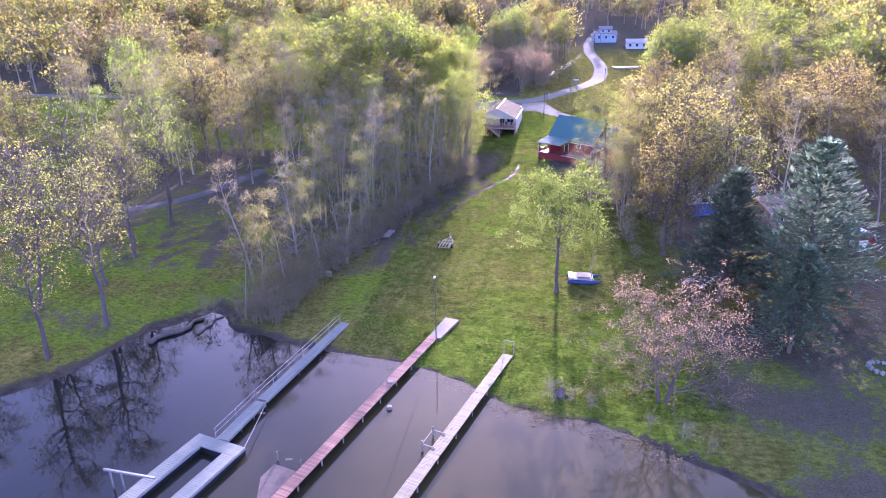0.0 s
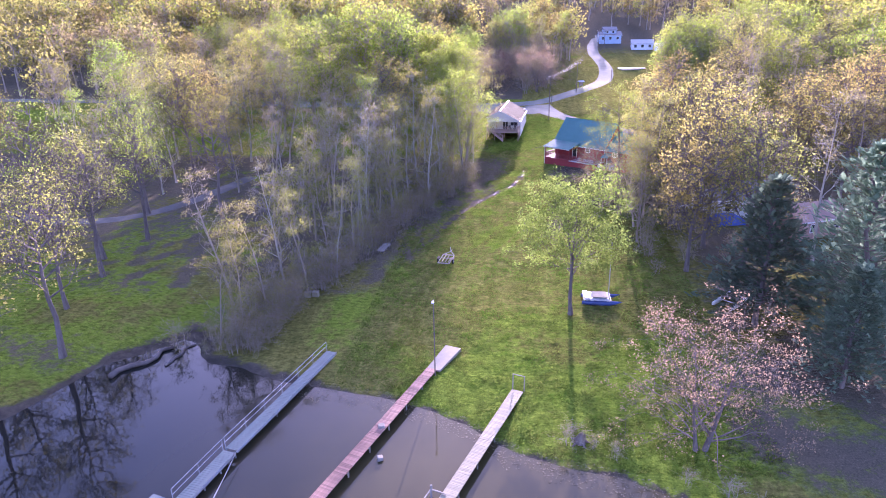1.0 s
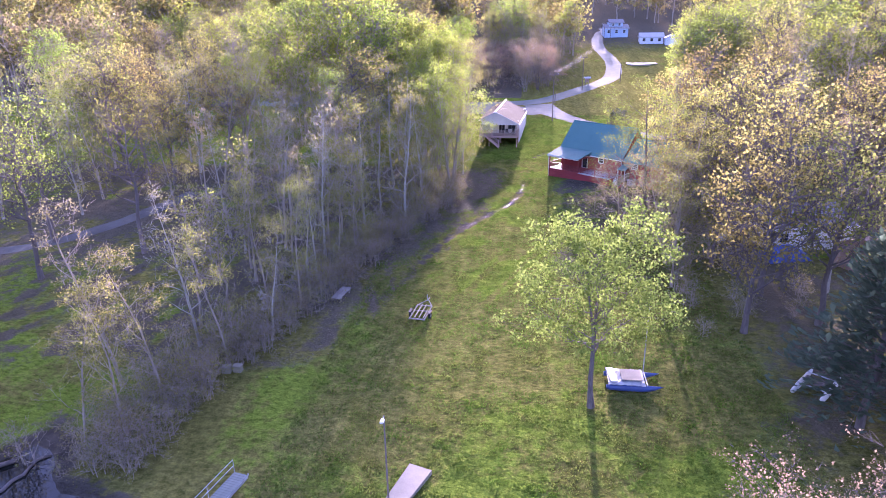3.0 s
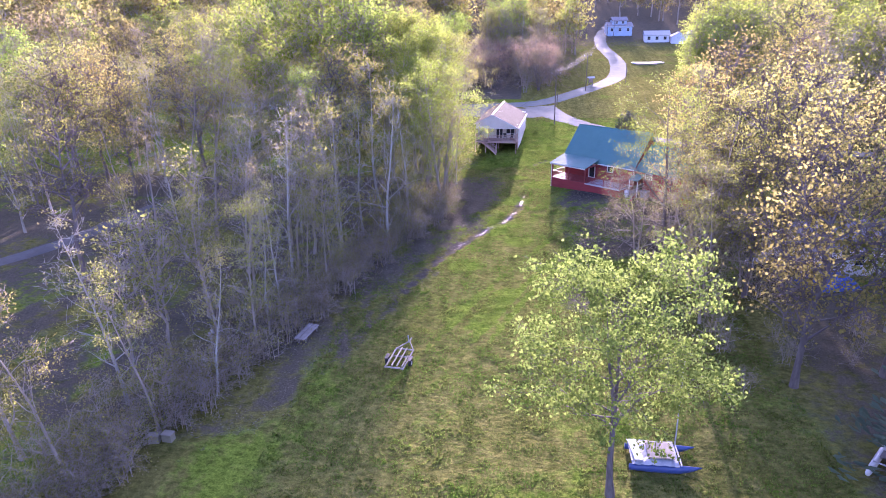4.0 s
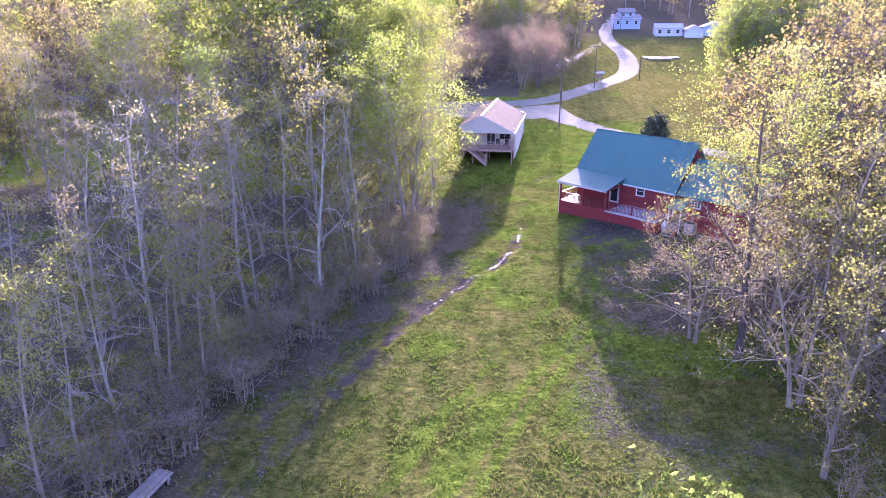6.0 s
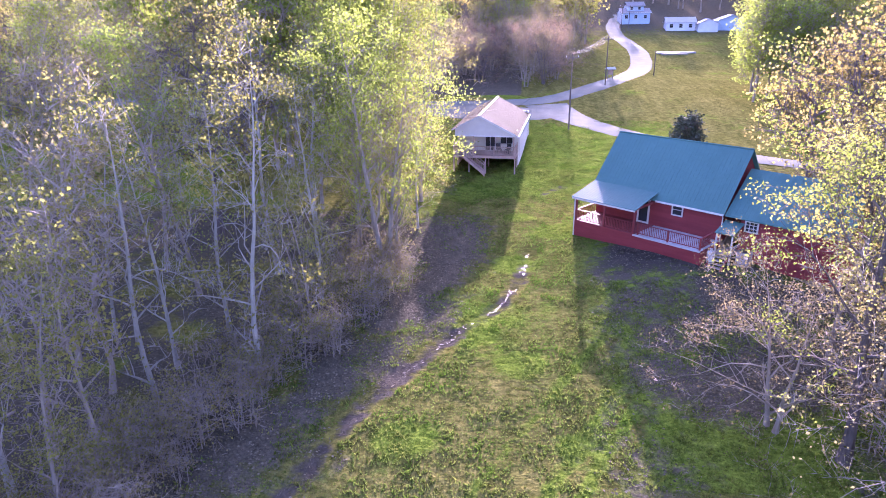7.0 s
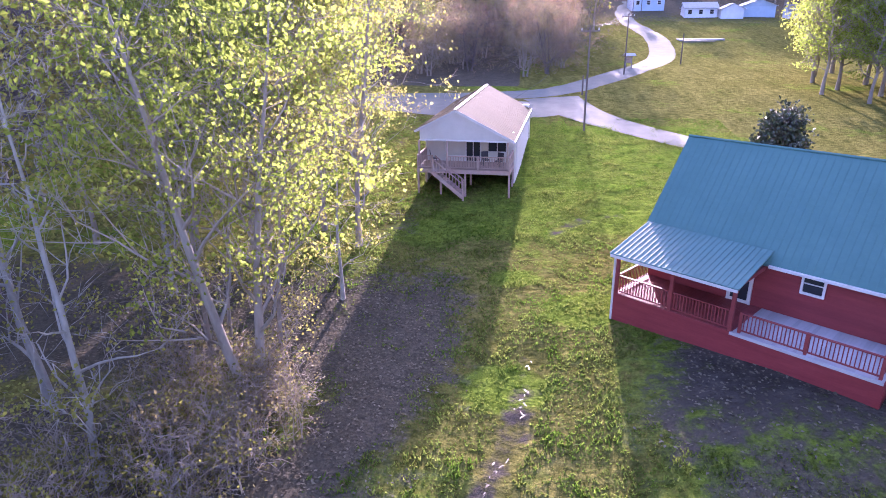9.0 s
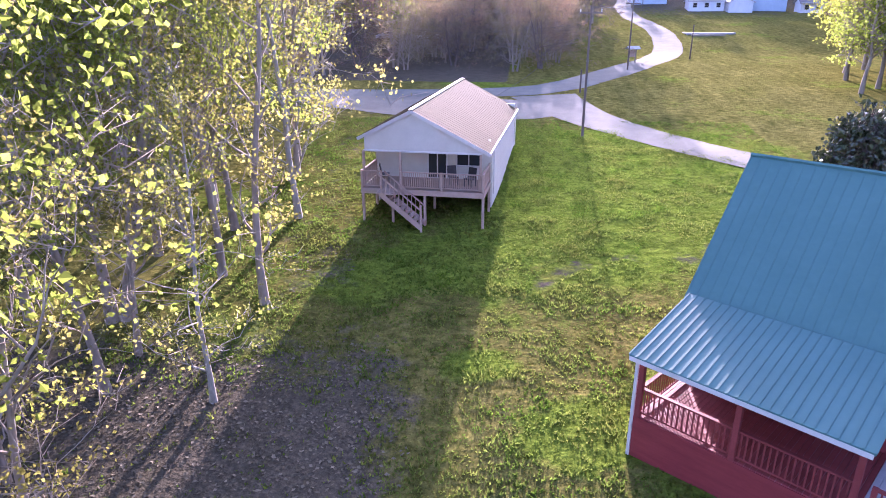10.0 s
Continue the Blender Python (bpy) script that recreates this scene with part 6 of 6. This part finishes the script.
car(-24.5, 179.8, 2, M_DARKPAINT, "dark car parked on the road behind the wood")
car(-18.1, 236.0, 5, M_ALU, "silver car parked under far trees")
car(-10.3, 235.5, 0, M_WHITE, "white car parked under far trees")
pad = thing("foundation_slab", 42, 243, ground_z(42, 242), 6, "long pale concrete slab cut into the hillside", "slab")
part("top", bevel(bm_new(((0, 0, 0.05), (9, 3.0, 0.4))), 0.04), M_PALEROOF, pad)
part("front_step", bm_new(((-1, -2.3, -0.3), (6, 1.6, 0.7))), M_CONC, pad)
mb = thing("mail_kiosk", 22.5, 206.5, ground_z(22.5, 206.5), 20, "small roofed wooden kiosk beside the road", "kiosk")
part("post", bm_new(((-0.5, 0, 0.9), (0.12, 0.12, 2.0)), ((0.5, 0, 0.9), (0.12, 0.12, 2.0))), M_GREYWOOD, mb)
part("board", bm_new(((0, 0, 1.3), (1.0, 0.08, 0.9))), M_WOODTAN, mb)
bm = bmesh.new()
solid(bm, [(-0.9, 0, 2.3), (0.9, 0, 2.3), (0.9, -0.6, 1.95), (-0.9, -0.6, 1.95)], 0.06)
solid(bm, [(-0.9, 0, 2.3), (0.9, 0, 2.3), (0.9, 0.6, 1.95), (-0.9, 0.6, 1.95)], 0.06)
part("roof", bm, M_ALU, mb)


# ---------- grass tufts, dead leaves ----------
def sprinkle(name, n, area, size, height, material, label, seed, ok, flat=False):
    r = random.Random(seed)
    vs, fs = [], []
    while n > 0:
        n -= 1
        x, y = r.uniform(area[0], area[1]), r.uniform(area[2], area[3])
        if not ok(x, y, r):
            continue
        z = ground_z(x, y)
        for _ in range(1 if flat else 3):
            a = r.uniform(0, 6.28)
            s, h = size * r.uniform(0.6, 1.4), height * r.uniform(0.5, 1.5)
            if not flat:
                h *= 0.45 + 1.3 * max(0, 0.5 + noise.noise((x / 1.3, y / 1.3, 8.0)) + 0.5 * noise.noise((x / 4, y / 4, 5.0)))
            c, d = math.cos(a) * s, math.sin(a) * s
            k = len(vs)
            if flat:
                vs += [(x - c, y - d, z + 0.01), (x + d * 0.6, y - c * 0.6, z + h), (x + c, y + d, z + h * 0.6), (x - d * 0.6, y + c * 0.6, z + 0.02)]
                fs += [(k, k + 1, k + 2), (k, k + 2, k + 3)]
            else:
                ox, oy = r.gauss(0, size), r.gauss(0, size)
                vs += [(x + ox - c, y + oy - d, z - 0.02), (x + ox + c, y + oy + d, z - 0.02), (x + ox + r.gauss(0, h * 0.6), y + oy + r.gauss(0, h * 0.6), z + h)]
                fs += [(k, k + 1, k + 2)]
    ob = new(name, as_mesh(name, vs, fs, material, False))
    return tagged(ob, label, "grass" if not flat else "leaves", kind="stuff")


def on_lawn(x, y, r):
    c = covers(x, y)
    if c[2] > 0.3 or c[0] > 0.5 + r.random() * 0.4:
        return False
    return noise.noise((x / 1.6, y / 1.6, 6.0)) + 0.6 * noise.noise((x / 0.5, y / 0.5, 2.0)) > -0.9 + r.random() * 1.1


def in_litter(x, y, r):
    return covers(x, y)[0] > 0.3 + r.random() * 0.5


sprinkle("lawn_grass", 230000, (-9, 26, 49, 168), 0.04, 0.07, L_TUFT, "uneven tufts of spring grass over the lawn", 21, on_lawn)
sprinkle("leaf_litter", 90000, (-16, 24, 68, 142), 0.07, 0.05, L_DEAD, "scattered dead leaves at the wood's edge", 22, in_litter, True)


# water standing in the ditch
rr = random.Random(12)
bm = bmesh.new()
for (ax, ay), (bx, by) in zip(DITCH, DITCH[1:]):
    k = int(math.dist((ax, ay), (bx, by)) / 0.2)
    for i in range(k):
        t = (i + rr.random()) / k
        x, y = ax + (bx - ax) * t + rr.gauss(0, 0.13), ay + (by - ay) * t
        if y < 98 or noise.noise((x / 1.5, y / 1.5, 7.7)) < -0.25:
            continue
        z = ground_z(x, y) + 0.05
        w, h = rr.uniform(0.01, 0.032), rr.uniform(0.05, 0.17)
        an = math.atan2(by - ay, bx - ax) + rr.gauss(0, 0.5)
        vs = []
        for q in range(7):
            u = q * 6.283 / 7
            px, py = math.cos(u) * h * rr.uniform(0.7, 1.2), math.sin(u) * w * rr.uniform(0.7, 1.2)
            vs.append(bm.verts.new((x + px * math.cos(an) - py * math.sin(an), y + px * math.sin(an) + py * math.cos(an), z)))
        bm.faces.new(vs)
tagged(part("ditch_water", bm, M_PUDDLE), "shallow wet puddles glinting in the ditch", "puddles", kind="stuff")


# stump and debris along the waterline
st = thing("stump", 12.0, 51.9, ground_z(12.0, 51.9), 0, "dark rotten stump at the waterline", "stump")
bm = bmesh.new()
tube(bm, [(0, 0, -0.3), (0, 0, 0.1), (0.05, 0.02, 0.45), (0.12, 0.05, 0.75)], [0.6, 0.42, 0.3, 0.14], 9)
for v in bm.verts:
    v.co += Vector((rr.gauss(0, 0.05), rr.gauss(0, 0.05), rr.gauss(0, 0.06)))
part("stem", bm, M_DARKBARK, st)
for i in range(5):
    bm = bmesh.new()
    u = i * 1.3
    tube(bm, [(0.3 * math.cos(u), 0.3 * math.sin(u), 0.15), (0.9 * math.cos(u), 0.9 * math.sin(u), -0.1)], [0.12, 0.04], 6)
    part("root", bm, M_DARKBARK, st)
for x, y in ((11.2, 51.6), (12.9, 51.4), (14.5, 50.3), (-20.5, 62.5), (-22.5, 61.8), (-18.3, 62.6), (21.5, 47.0), (19.0, 48.2), (23.0, 45.5), (-23.3, 64.5)):
    plant(BRUSH[rr.randrange(2)], x, y, rr.uniform(0.35, 0.8), rr.uniform(0, 360), (0, 0), "shrub", "low bare brush at the waterline", "shrub", "brush at the waterline")


def at_shore(x, y, r):
    v = y - float(np.interp(x, SX, SY))
    return -1.9 + 1.2 * noise.noise((x / 1.5, 3.0, 1.0)) < v < 0.7 and r.random() < 0.75


r_sh = random.Random(31)
vs, fs = [], []
for _ in range(26000):
    x, y = r_sh.uniform(-14, 22), r_sh.uniform(41, 60)
    if not at_shore(x, y, r_sh):
        continue
    a, q, z = r_sh.uniform(0, 6.28), r_sh.uniform(0.02, 0.065), max(0.012, ground_z(x, y) + 0.012)
    k = len(vs)
    vs += [(x + q * math.cos(a + u) * w, y + q * math.sin(a + u) * w, z + r_sh.uniform(0, 0.03)) for u, w in ((0, 1.6), (1.6, 0.7), (3.1, 1.5), (4.7, 0.6))]
    fs.append((k, k + 1, k + 2, k + 3))
tagged(new("shore_debris", as_mesh("shore_debris", vs, fs, L_DEAD, False)), "pale leaves and stalks washed up along the waterline", "debris", kind="stuff")
